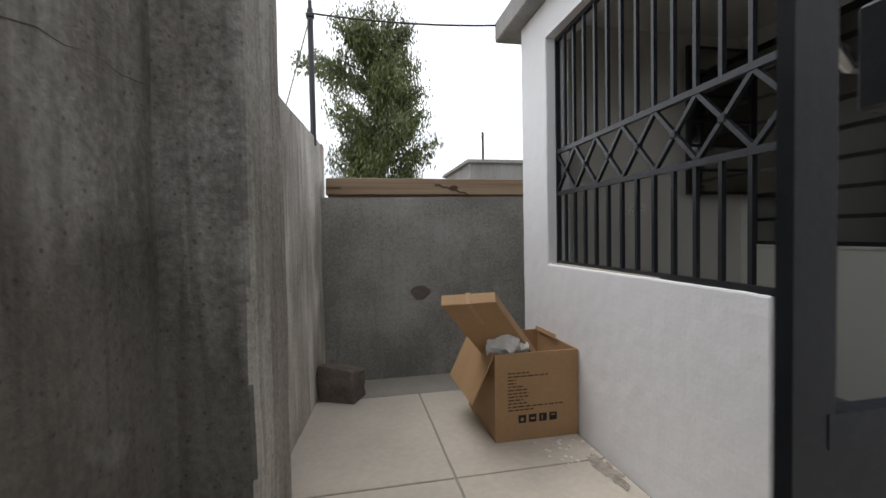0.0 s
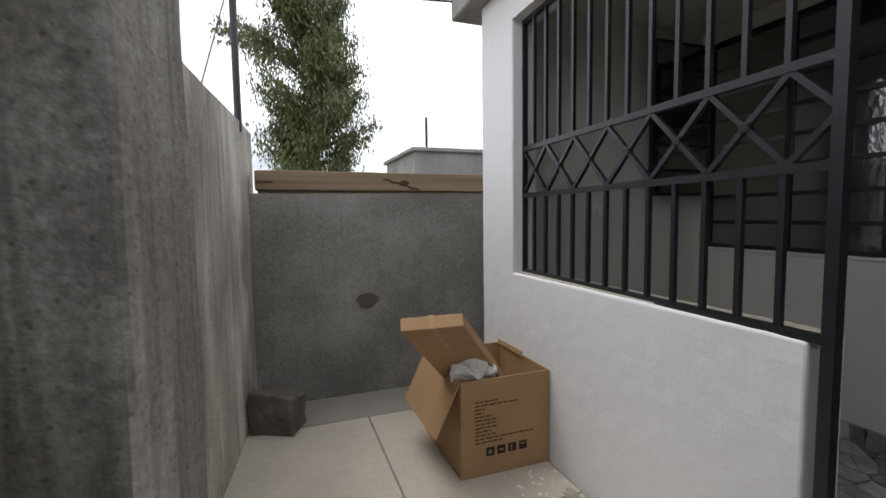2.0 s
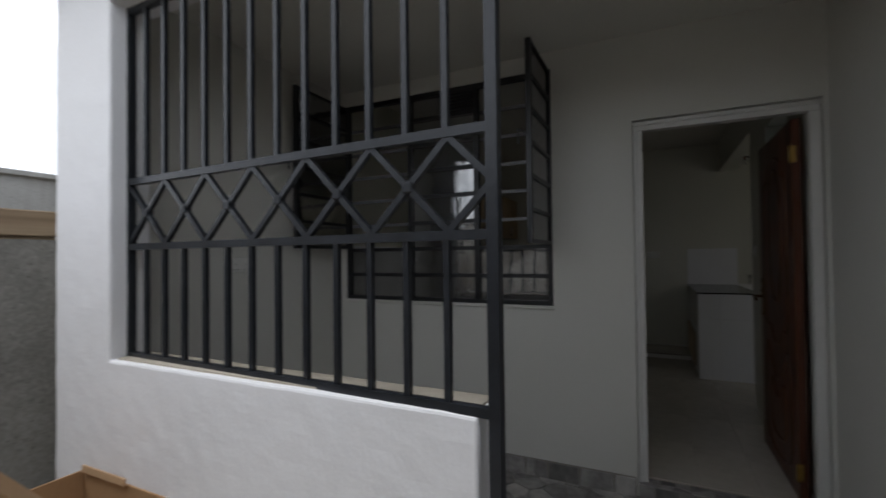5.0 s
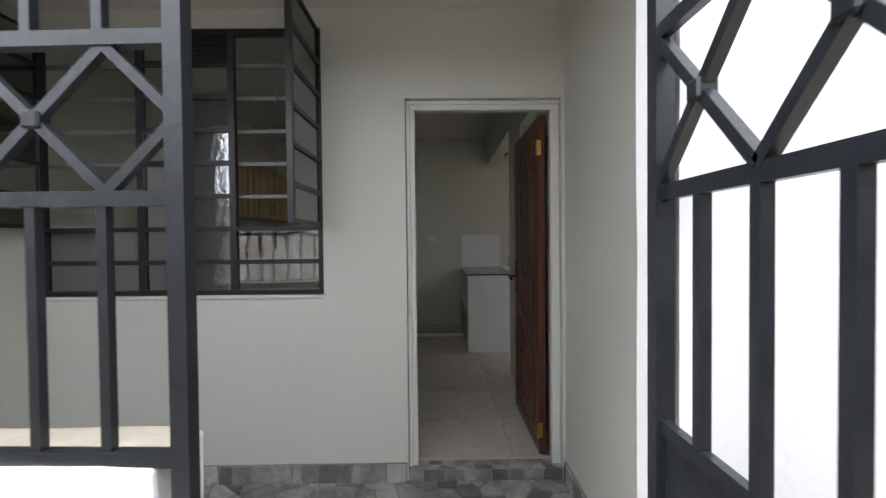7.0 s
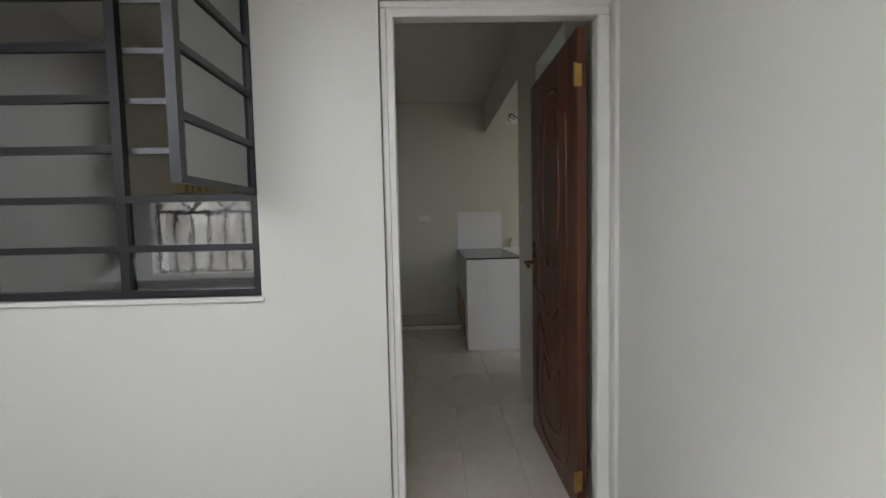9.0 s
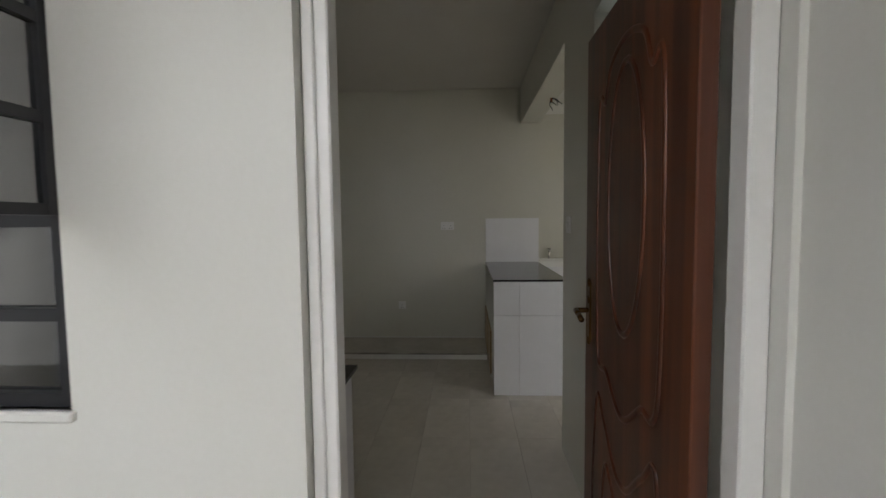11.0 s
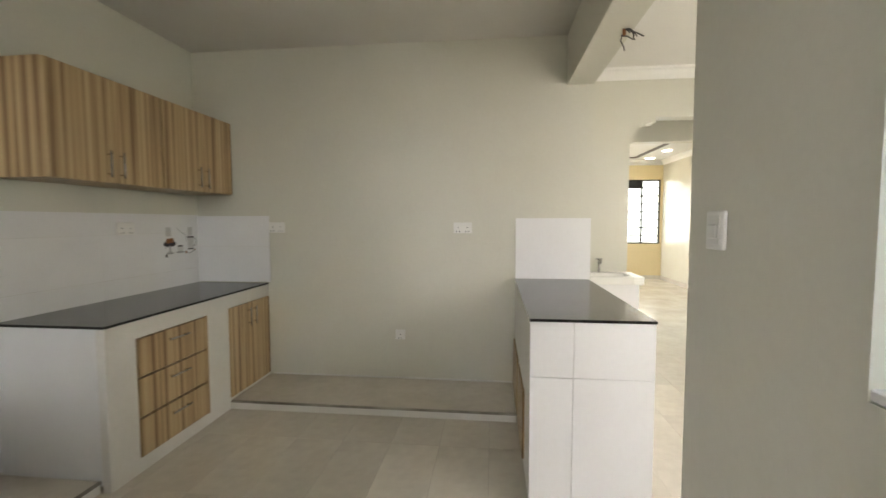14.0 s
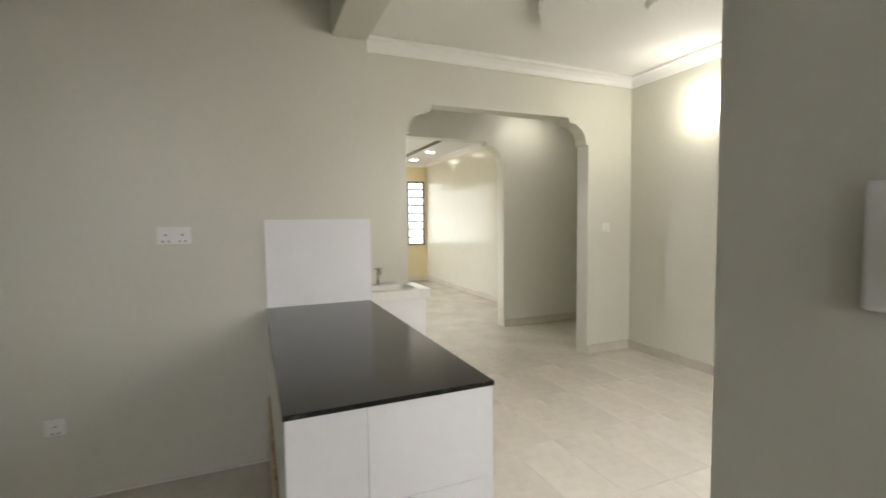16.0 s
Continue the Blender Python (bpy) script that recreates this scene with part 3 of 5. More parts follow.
structure("ceiling_dining", box((5.14, -2.85, 2.80), (8.52, 0.15, 2.92)), CEILING_WHITE, "white gypsum dining room ceiling", "ceiling")
structure("ceiling_corridor", box((7.70, 0.30, 2.82), (8.52, 1.4, 2.92)), CEILING_WHITE, "white ceiling", "ceiling")
structure("ceiling_passage", box((8.68, -3.4, 2.70), (9.90, 1.4, 2.85)), CEILING_WHITE, "white corridor ceiling", "ceiling")
structure("ceiling_living", box((10.05, -2.97, 2.74), (14.8, 2.2, 2.9)), CEILING_WHITE, "white gypsum living room ceiling", "ceiling")
structure("roof_house", boxes([((4.99, -3.7, 2.93), (15.1, 3.7, 3.05)), ((3.5, 0.15, 2.93), (4.99, 3.7, 3.05))]), CONCRETE_PALE, "pale grey concrete roof of the house", "roof")
structure("wall_well_west", box((3.45, -2.85, -0.1), (3.6, 0.15, 2.62)), WHITE_WALL, "white-painted wall of the small light well", "wall")
structure("wall_well_south", box((3.6, -3.05, -0.1), (4.99, -2.85, 2.62)), WHITE_WALL, "white-painted wall of the small light well", "wall")
structure("sill_veranda", rough_up(box((1.762, 1.56, 0.9), (1.895, 3.13, 0.9205)), 8.0, 0.002, 0.08), SILL_BEIGE, "bare cement sill on top of the parapet", "sill")

# ---- passage and outdoors ----


def wire_between(name, a, b, sag, r, label):
    pts = []
    for k in range(13):
        f = k / 12
        p = Vector(a).lerp(Vector(b), f)
        p.z -= sag * 4 * f * (1 - f)
        pts.append(p)
    return tagged(part(name, sweep(pts, r, 6, up=(0, 0, 1)), CABLE), label, "cable")


def timber_beam():
    t = thing("timber_beam", (0.9, 4.1, 1.43), "rough sawn timber beam with a split, lying on the wall", "beam")
    bm = rough_up(box((0.285, 4.035, 1.452), (2.6, 4.16, 1.585), 0.006), 6.0, 0.004, 0.1)
    part("plank", bm, TIMBER, t)
    part("under_plank", rough_up(box((0.30, 4.07, 1.430), (2.6, 4.15, 1.450)), 6.0, 0.002, 0.15), TIMBER, t, "thin timber strip under the beam")
    crack = bmesh.new()
    for k in range(8):
        x = 1.16 + 0.035 * k
        bar((x, 4.031, 1.532 - 0.010 * k + 0.012 * (k % 2)), (x + 0.04, 4.031, 1.530 - 0.010 * (k + 1) + 0.012 * ((k + 1) % 2)), 0.012, 0.004, crack, (0, 0, 1))
    part("split", crack, INK, t, "dark split in the timber")
    knot = bmesh.new()
    bmesh.ops.create_uvsphere(knot, u_segments=12, v_segments=8, radius=0.02, matrix=Matrix.Translation((1.32, 4.036, 1.512)) @ Matrix.Diagonal((1.9, 0.35, 1, 1)))
    part("knot", knot, INK, t, "dark knot in the timber")
    part("end_split", box((0.295, 4.031, 1.50), (0.40, 4.036, 1.512)), INK, t, "weathered crack at the end of the beam")


def stone_block():
    bm = bmesh.new()
    add_box(bm, (-0.15, -0.10, PASS), (0.15, 0.10, 0.19))
    for v in bm.verts:
        v.co.x += 0.02 if v.co.x < 0 and v.co.z < 0 else 0.0
        if v.co.z > 0:
            v.co.x *= 0.92
            v.co.y = v.co.y * 0.9 + 0.012
            v.co.z += 0.018 if v.co.x < 0 else -0.022
    bmesh.ops.subdivide_edges(bm, edges=bm.edges[:], cuts=2, use_grid_fill=True)
    for v in bm.verts:
        if v.co.z > PASS + 0.01:
            v.co += noise.noise_vector(v.co * 9 + Vector((3, 1, 7))) * 0.028
    bmesh.ops.bevel(bm, geom=[e for e in bm.edges if e.calc_face_angle(0) > 0.6], offset=0.009, segments=1, affect="EDGES")
    rough_up(bm, 26.0, 0.004, 0.03)
    bmesh.ops.transform(bm, verts=bm.verts, matrix=pose(0.372, 3.665, 0, rz=-26))
    for v in bm.verts:
        v.co.z = max(v.co.z, PASS)
    tagged(part("stone_block", bm, ROCK), "rough brown-grey building stone lying on the paving", "stone")


def cardboard_box():
    x0, x1, y0, y1, z0, z1 = 1.226, 1.729, 2.735, 3.30, PASS, 0.452
    t = thing("cardboard_box", (1.47, 3.0, PASS), "open brown cardboard carton with printed side, packing inside", "box")
    th = 0.007
    part("front_panel", box((x0, y0, z0), (x1, y0 + th, z1), 0.002), CARDBOARD, t)
    part("back_panel", box((x0, y1 - th, z0), (x1, y1, z1), 0.002), CARDBOARD, t)
    part("side_panel", box((x0, y0 + th, z0), (x0 + th, y1 - th, z1), 0.002), CARDBOARD, t)
    part("side_panel", box((x1 - th, y0 + th, z0), (x1, y1 - th, z1), 0.002), CARDBOARD, t)
    part("bottom_panel", box((x0 + th, y0 + th, z0), (x1 - th, y1 - th, z0 + th)), CARD_IN, t)
    # flaps: one hangs outwards, one leans against the wall, the inner carton stands tilted out
    part("flap", box((0, y0 + 0.005, -0.003), (0.30, y1 - 0.01, 0.004), 0.001, Matrix.Translation((x0, 0, z1)) @ Matrix.Rotation(radians(116), 4, "Y")), CARDBOARD, t, "side flap hanging outwards")
    part("flap", box((0, y0 + 0.25, -0.003), (0.028, y1 - 0.02, 0.004), 0.001, Matrix.Translation((x1 - 0.02, 0, z1)) @ Matrix.Rotation(radians(-82), 4, "Y")), CARD_IN, t, "flap leaning on the wall")
    # the lifted lid: a shallow tray leaning over the opening
    a, b, c = Vector((0.935, 2.75, 0.795)), Vector((1.212, 2.668, 0.812)), Vector((1.575, 2.95, 0.385))
    u = (b - a).normalized()
    v = (c - b).normalized()
    lid = Matrix((u, v, u.cross(v).normalized())).transposed().to_4x4()
    lid.translation = a
    wide, deep = (b - a).length, (c - b).length
    lid_part = part("lid", box((0, 0, -0.075), (wide, deep, 0.0), 0.004, lid), CARDBOARD, t, "lifted cardboard lid tilted over the carton")
    part("tape", box((wide * 0.46, -0.003, -0.077), (wide * 0.54, deep * 0.3, 0.002), 0, lid), CARD_IN, lid_part, "torn strip of brown tape")
    # print: lines of unreadable text and four square marks
    rng = random.Random(4)
    bm = bmesh.new()
    for k in range(12):
        z = 0.335 - k * 0.019
        x = x0 + 0.075
        end = x + rng.choice((0.05, 0.09, 0.12)) if k not in (0, 1, 10, 11) else x + (0.13, 0.24, 0, 0, 0, 0, 0, 0, 0, 0, 0.33, 0.15)[k]
        while x < end:
            w = rng.uniform(0.015, 0.04)
            add_box(bm, (x, y0 - 0.0012, z), (min(x + w, end), y0 - 0.0002, z + 0.0075))
            x += w + 0.007
    part("print", bm, INK, t, "brown printed lines")
    bm = bmesh.new()
    for k in range(4):
        x = x0 + 0.135 + k * 0.062
        add_box(bm, (x, y0 - 0.0012, 0.055), (x + 0.046, y0 - 0.0002, 0.10))
    part("print", bm, INK_BLACK, t, "row of black handling marks")
    for k, (u0, u1, v0, v1) in enumerate(((0.014, 0.030, 0.012, 0.030), (0.010, 0.036, 0.018, 0.026), (0.016, 0.022, 0.008, 0.036), (0.012, 0.034, 0.028, 0.034))):
        x = x0 + 0.135 + k * 0.062
        part("print_symbol", box((x + u0, y0 - 0.0022, 0.055 + v0), (x + u1, y0 - 0.0011, 0.055 + v1)), CARDBOARD, t, "small pale symbol")
    bag = bmesh.new()
    bmesh.ops.create_icosphere(bag, subdivisions=4, radius=0.105, matrix=Matrix.Translation((1.325, 2.835, 0.455)) @ Matrix.Diagonal((1.0, 0.75, 1.05, 1)))
    for v in bag.verts:
        n3 = noise.noise_vector(v.co * 14)
        v.co += n3 * 0.05 + noise.noise_vector(v.co * 45) * 0.014
    packing = material("crumpled_white_plastic", (0.78, 0.77, 0.76), 0.3, second=(0.62, 0.61, 0.6), bump=0.3)
    part("packing_bag", bag, packing, t, "crumpled translucent plastic packing")


def tree(at, height, spread, name="tree"):
    t = thing(name, at, "tall slender green tree with drooping narrow leaves", "tree")
    rng = np.random.default_rng(7)
    x, y, z = at
    trunk = bmesh.new()
    pts = [Vector((x, y, z)), Vector((x + 0.1, y, z + height * 0.3)), Vector((x - 0.05, y, z + height * 0.6)), Vector((x + 0.05, y, z + height * 0.92))]
    rr = (0.17, 0.13, 0.085, 0.03)
    for k in range(3):
        rod(pts[k], pts[k + 1], rr[k], 10, rr[k + 1], trunk)
    part("trunk", trunk, BARK, t, smooth=True)
    limbs, centres = bmesh.new(), []
    for k in range(104):
        f = rng.uniform(0.22, 1.0)
        a = rng.uniform(0, 2 * math.pi)
        w = spread * (0.42 + 0.58 * math.sin(math.pi * min(1, (1 - f) * 0.8 + 0.14))) * rng.uniform(0.5, 1.0)
        base = Vector((x, y, z + height * (f - 0.10)))
        tip = Vector((x + w * math.cos(a), y + w * math.sin(a), z + height * f + rng.uniform(-0.1, 0.3)))
        rod(base, tip, 0.028, 5, 0.008, limbs)
        for q in range(7):
            g = 0.35 + 0.65 * q / 6
            centres.append((base.lerp(tip, g), 0.20 + 0.12 * rng.random()))
    for q in range(7):
        base = Vector((x, y, z + height * (0.62 + 0.02 * q)))
        tip = base + Vector((-spread * rng.uniform(0.6, 1.3), rng.uniform(-0.8, 0.5), height * rng.uniform(0.05, 0.22)))
        rod(base, tip, 0.012, 5, 0.004, limbs)
        for g in (0.62, 0.74, 0.86, 0.98):
            centres.append((base.lerp(tip, g), 0.19))
    tagged(part("branchwork", limbs, BARK, t), kind="stuff")
    verts, faces = [], []
    for c, r in centres:
        for _ in range(62):
            d = rng.normal(size=3)
            d /= np.linalg.norm(d)
            p = np.array(c) + d * r * rng.uniform(0.2, 1.25) * (1, 1, 1.25)
            a = rng.uniform(0, 2 * math.pi)
            u = np.array((0.35 * math.cos(a), 0.35 * math.sin(a), -rng.uniform(0.5, 1.0)))
            u *= rng.uniform(0.08, 0.16) / np.linalg.norm(u)
            s = np.cross(u, rng.normal(size=3))
            s *= 0.018 / (np.linalg.norm(s) + 1e-9)
            n0 = len(verts)
            verts += [tuple(p), tuple(p + u * 0.45 + s), tuple(p + u), tuple(p + u * 0.45 - s)]
            faces.append((n0, n0 + 1, n0 + 2, n0 + 3))
    me = bpy.data.meshes.new("crown")
    me.from_pydata([tuple(np.array(v) - (x, y, z)) for v in verts], [], faces)
    me.materials.append(LEAF)
    crown = new("crown", me)
    crown.parent = t
    tagged(crown, "crown of narrow drooping olive-green leaves")
    return t


def neighbour_building():
    t = thing("neighbour_building", (4.2, 9.0, -0.12), "unfinished grey concrete building behind the wall", "building")
    part("wall", box((2.17, 6.6, -0.12), (8.0, 8.25, 2.135)), CONCRETE_PALE, t)
    part("parapet", box((2.12, 6.55, 2.135), (8.06, 8.3, 2.19), 0.01), CONCRETE_PALE, t, "thin concrete coping")
    part("steel_rod", rod((2.80, 8.0, 2.18), (2.80, 8.0, 2.91), 0.022, 8), BLACK_STEEL, t, "upright steel rod")


timber_beam()
stone_block()
cardboard_box()
tree((1.25, 12.0, -0.12), 6.8, 1.5)
# unseen second tree, added for its dark reflection in the veranda window panes
tree((-6.2, 8.2, -0.12), 6.4, 0.9)
neighbour_building()
pole_x, pole_y = 0.215, 3.86
pole = thing("wire_pole", (pole_x, pole_y, 1.86), "thin black steel pole fixed on the boundary wall", "pole")
part("shaft", rod((pole_x, pole_y, 1.80), (pole_x, pole_y, 2.80), 0.022, 10), BLACK_STEEL, pole)
part("cap", rod((pole_x, pole_y, 2.80), (pole_x, pole_y, 2.86), 0.014, 8), BLACK_STEEL, pole)
part("insulator", box((pole_x - 0.03, pole_y - 0.03, 2.735), (pole_x + 0.03, pole_y + 0.03, 2.765), 0.006), BLACK_STEEL, pole)
wire_between("overhead_cable", (pole_x, pole_y, 2.77), (1.66, 3.78, 2.755), 0.03, 0.007, "black cable strung from the pole to the eave")
wire_between("stay_wire", (pole_x, pole_y, 2.75), (left_face(3.35) - 0.1, 3.35, 1.87), 0.0, 0.005, "thin stay wire from the pole to the wall")
patch = bmesh.new()
bmesh.ops.create_circle(patch, cap_ends=True, segments=14, radius=0.075)
for v in patch.verts:
    v.co *= 1 + 0.35 * noise.noise(v.co * 30)
bmesh.ops.transform(patch, verts=patch.verts, matrix=Matrix.Translation((1.02, 4.022, 0.65)) @ Matrix.Rotation(radians(90), 4, "X") @ Matrix.Diagonal((1.1, 0.75, 1, 1)))
tagged(part("wall_patch", patch, ROCK), "brown chipped patch in the cement plaster", "patch", kind="structure")
smear = bmesh.new()
bmesh.ops.create_circle(smear, cap_ends=True, segments=72, radius=0.08)
for v in smear.verts:
    v.co *= 1 + 0.6 * noise.noise(v.co * 34) + 0.25 * noise.noise(v.co * 120)
bmesh.ops.transform(smear, verts=smear.verts, matrix=Matrix.Translation((1.66, 2.33, PASS + 0.003)) @ Matrix.Diagonal((0.55, 1.9, 1, 1)))
tagged(part("soil_smear", smear, material("damp_grey_soil", (0.38, 0.34, 0.29), 0.95, second=(0.22, 0.195, 0.165), fine=60, coarse=18, bump=0.6)), "grey cement dust smeared at the wall foot", "dirt", kind="structure")
rng = random.Random(11)
chips = bmesh.new()
for k in range(34):
    cx, cy, r = rng.gauss(1.55, 0.07), rng.gauss(2.55, 0.12), rng.uniform(0.004, 0.012)
    bmesh.ops.create_icosphere(chips, subdivisions=1, radius=r, matrix=Matrix.Translation((min(cx, 1.70), cy, PASS + 0.002)) @ Matrix.Diagonal((1, 1.2, 0.3, 1)))
tagged(part("plaster_flakes", chips, WHITE_CHIP), "scattered white plaster flakes on the paving", "debris", kind="stuff")

# ---- veranda grille and gate ----
GRILLE_FOOT, GRILLE_RUN = Vector((1.752, 1.50, 0)), Vector((0.063, 1.63, 0)).normalized()   # slightly askew in the wall


def grille(name, label, category, at, p0, d, length, bars, top, bottom, gate=False, posts=(True, True)):
    """Square-bar grille in an upright plane: p0 the foot of its first stile, d the way it runs."""
    t = thing(name, at, label, category)
    p0, d = Vector(p0), Vector(d)
    side = d.cross(Vector((0, 0, 1)))
    W = 0.030

    def pt(s, z):
        return p0 + d * s + Vector((0, 0, z))
    low = 0.02 if gate else -0.06
    if posts[0]:
        part("stile", bar(pt(0, low), pt(0, top), W + 0.002, W + 0.002, side=side), BLACK_STEEL, t)
    if posts[1]:
        part("stile", bar(pt(length, low if gate else bottom), pt(length, top), 0.014 if gate else W, 0.038 if gate else W, side=side), BLACK_STEEL, t)
    for z in (bottom + 0.012, 1.375, 1.648) + ((top - 0.015, 0.04) if gate else (top - 0.015,)):
        part("rail", bar(pt(0.012, z), pt(length - 0.012 + (0 if gate else 0.012), z), 0.016 if gate else W - 0.004, 0.026, side=side), BLACK_STEEL, t)
    step = length / bars
    odd = 0 if gate else 1
    bm_low = bar((0, 0, bottom + 0.024), (0, 0, 1.362), 0.018, 0.018, side=(1, 0, 0))
    me_low = mesh_of(bm_low, BLACK_STEEL, "bar")
    me_up = mesh_of(bar((0, 0, 1.661), (0, 0, top - 0.028), 0.018, 0.018, side=(1, 0, 0)), BLACK_STEEL, "bar")
    for k in range(1, bars):
        for me in (me_low, me_up):
            b = new("bar", me)
            b.parent = t
            b.location = p0 + d * (step * k + (0.0 if gate else 0.008)) - Vector(at)
            b.rotation_euler.z = math.atan2(d.y, d.x) - math.pi / 2 if not gate else 0.0
            b.location.z = -at[2]
    for k in range(bars):
        s0, s1 = step * k, step * (k + 1)
        zc, zt, zb = 1.512, 1.638, 1.386
        if k % 2 != odd:
            ends = ((s0, zc, s1, zt), (s0, zc, s1, zb))
        else:
            ends = ((s0, zt, s1, zc), (s0, zb, s1, zc))
        for a, za, b, zbb in ends:
            part("diagonal", bar(pt(a, za), pt(b, zbb), 0.018, 0.018, side=side), BLACK_STEEL, t)
        if k % 2 == odd and k < bars - 1:
            part("boss", box((-0.016, -0.016, -0.016), (0.016, 0.016, 0.016), 0.004, Matrix.Translation(pt(s1, zc))), BLACK_STEEL, t, "small square welded boss")
    if gate:
        part("sheet_panel", bar(pt(0.015, 0.053), pt(0.015, bottom), 0.003, 2 * 0.0015, side=side), BLACK_STEEL, t)
        q = bmesh.new()
        a, b = pt(0.018, 0.053), pt(length - 0.018, bottom)
        add_box(q, (min(a.x, b.x), a.y - 0.002, a.z), (max(a.x, b.x), a.y + 0.002, b.z))
        part("sheet_panel", q, BLACK_STEEL, t, "solid steel sheet in the lower half")
        ring = tube([pt(length - 0.09 + 0.035 * math.cos(k * math.pi / 5), 1.30 + 0.05 * math.sin(k * math.pi / 5)) + side * 0.03 for k in range(11)], 0.005, 6)
        part("latch_ring", ring, CHROME, t, "bright latch ring")
        part("latch_plate", box((-0.03, -0.012, -0.04), (0.03, 0.012, 0.04), 0.003, Matrix.Translation(pt(length - 0.09, 1.25))), BLACK_STEEL, t)
        for z in (0.35, 1.75):
            part("hinge", rod(pt(-0.02, z), pt(-0.02, z + 0.09), 0.011, 8), BLACK_STEEL, t)
    return t


grille("veranda_grille", "dark grey steel bar grille with diamond band over parapet", "grille", (1.752, 1.5, 0.905), GRILLE_FOOT, GRILLE_RUN, 1.636, 13, 2.388, 0.912)
grille("gate", "dark grey steel bar gate with diamonds standing open", "gate", (1.76, 0.665, 0.02), (1.745, 0.672, 0), (-1, 0, 0), 0.96, 8, 2.15, 0.963, gate=True)

# ---- window and door of the veranda ----


def casement(parent, y, x0, x1, label):
    c = part("casement", boxes([((x0, y - 0.014, WZ0 + 0.385), (x0 + 0.03, y + 0.014, WZ1 - 0.02)), ((x1 - 0.03, y - 0.014, WZ0 + 0.385), (x1, y + 0.014, WZ1 - 0.02))]), BLACK_FRAME, parent, label)
    z0, n = WZ0 + 0.385, 6
    step = (WZ1 - 0.02 - z0) / n
    for k in range(n + 1):
        part("glazing_bar", box((x0 + 0.03, y - 0.012, z0 + k * step - (0 if k == 0 else 0.011)), (x1 - 0.03, y + 0.012, z0 + k * step + (0.022 if k == 0 else 0.011 if k < n else 0))), BLACK_FRAME, c)
    for k in range(n):
        p = part("pane", box((x0 + 0.03, y - 0.002, z0 + k * step + 0.012), (x1 - 0.03, y + 0.002, z0 + (k + 1) * step - 0.012)), TINTED_WAVY, c)
        p.visible_shadow = False
    part("stay_hook", tube([Vector((x0 + 0.02, y + 0.02, 1.98)), Vector((x0 + 0.01, y + 0.06, 2.0)), Vector((x0 + 0.01, y + 0.06, 1.92))], 0.004, 6), BLACK_FRAME, c)


def veranda_window():
    w = thing("window_1", (3.53, 2.51, WZ0), "black steel window with patterned panes and two open casements", "window", kind="structure")
    xa, xb = 3.512, 3.545
    m1, m2 = 2.222, 2.742
    part("window_frame", boxes([((xa, WY0, WZ0), (xb, WY0 + 0.03, WZ1)), ((xa, WY1 - 0.03, WZ0), (xb, WY1, WZ1)), ((xa, WY0 + 0.03, WZ0), (xb, WY1 - 0.03, WZ0 + 0.028)), ((xa, WY0 + 0.03, WZ1 - 0.035), (xb, WY1 - 0.03, WZ1))]), BLACK_FRAME, w)
    part("window_sill", box((3.485, WY0 - 0.01, WZ0 - 0.022), (3.60, WY1, WZ0), 0.004), CREAM_OUT, w, "thin painted sill")
    for y in (m1, m2):
        part("mullion", box((xa, y - 0.018, WZ0 + 0.028), (xb, y + 0.018, WZ1 - 0.035)), BLACK_FRAME, w)
    pitch = (WZ1 - WZ0) / 8
    cols = ((WY0 + 0.03, m1 - 0.018, 2), (m1 + 0.018, m2 - 0.018, 8), (m2 + 0.018, WY1 - 0.03, 2))
    for y0, y1, rows in cols:
        for k in range(1, 8):
            z = WZ0 + k * pitch
            if k <= rows:
                part("glazing_bar", box((xa, y0, z - 0.013), (xb, y1, z + 0.013)), BLACK_FRAME, w)
            else:
                part("guard_bar", bar((3.572, y0 - 0.03, z), (3.572, y1 + 0.03, z), 0.022, 0.016, side=(0, 0, 1)), GREY_BAR, w, "grey flat burglar bar")
        for k in range(rows):
            if k == 7:
                vent = part("vent_panel", box((3.525, y0, WZ0 + k * pitch + 0.013), (3.53, y0 + 0.26, WZ1 - 0.035)), BLACK_FRAME, w, "black louvred vent")
                for q in range(5):
                    z = WZ0 + k * pitch + 0.03 + q * 0.025
                    part("louvre", box((3.508, y0 + 0.004, z), (3.526, y0 + 0.256, z + 0.006)), BLACK_FRAME, vent)
                y0 += 0.262
            p = part("pane", box((3.531, y0, WZ0 + k * pitch + 0.013), (3.535, y1, WZ0 + (k + 1) * pitch - 0.013)), TINTED_WAVY if rows == 8 else TINTED, w)
            p.visible_shadow = False
    casement(w, WY0 + 0.016, 3.0, 3.515, "casement swung open outwards")
    casement(w, WY1 - 0.02, 2.93, 3.515, "casement swung open outwards")


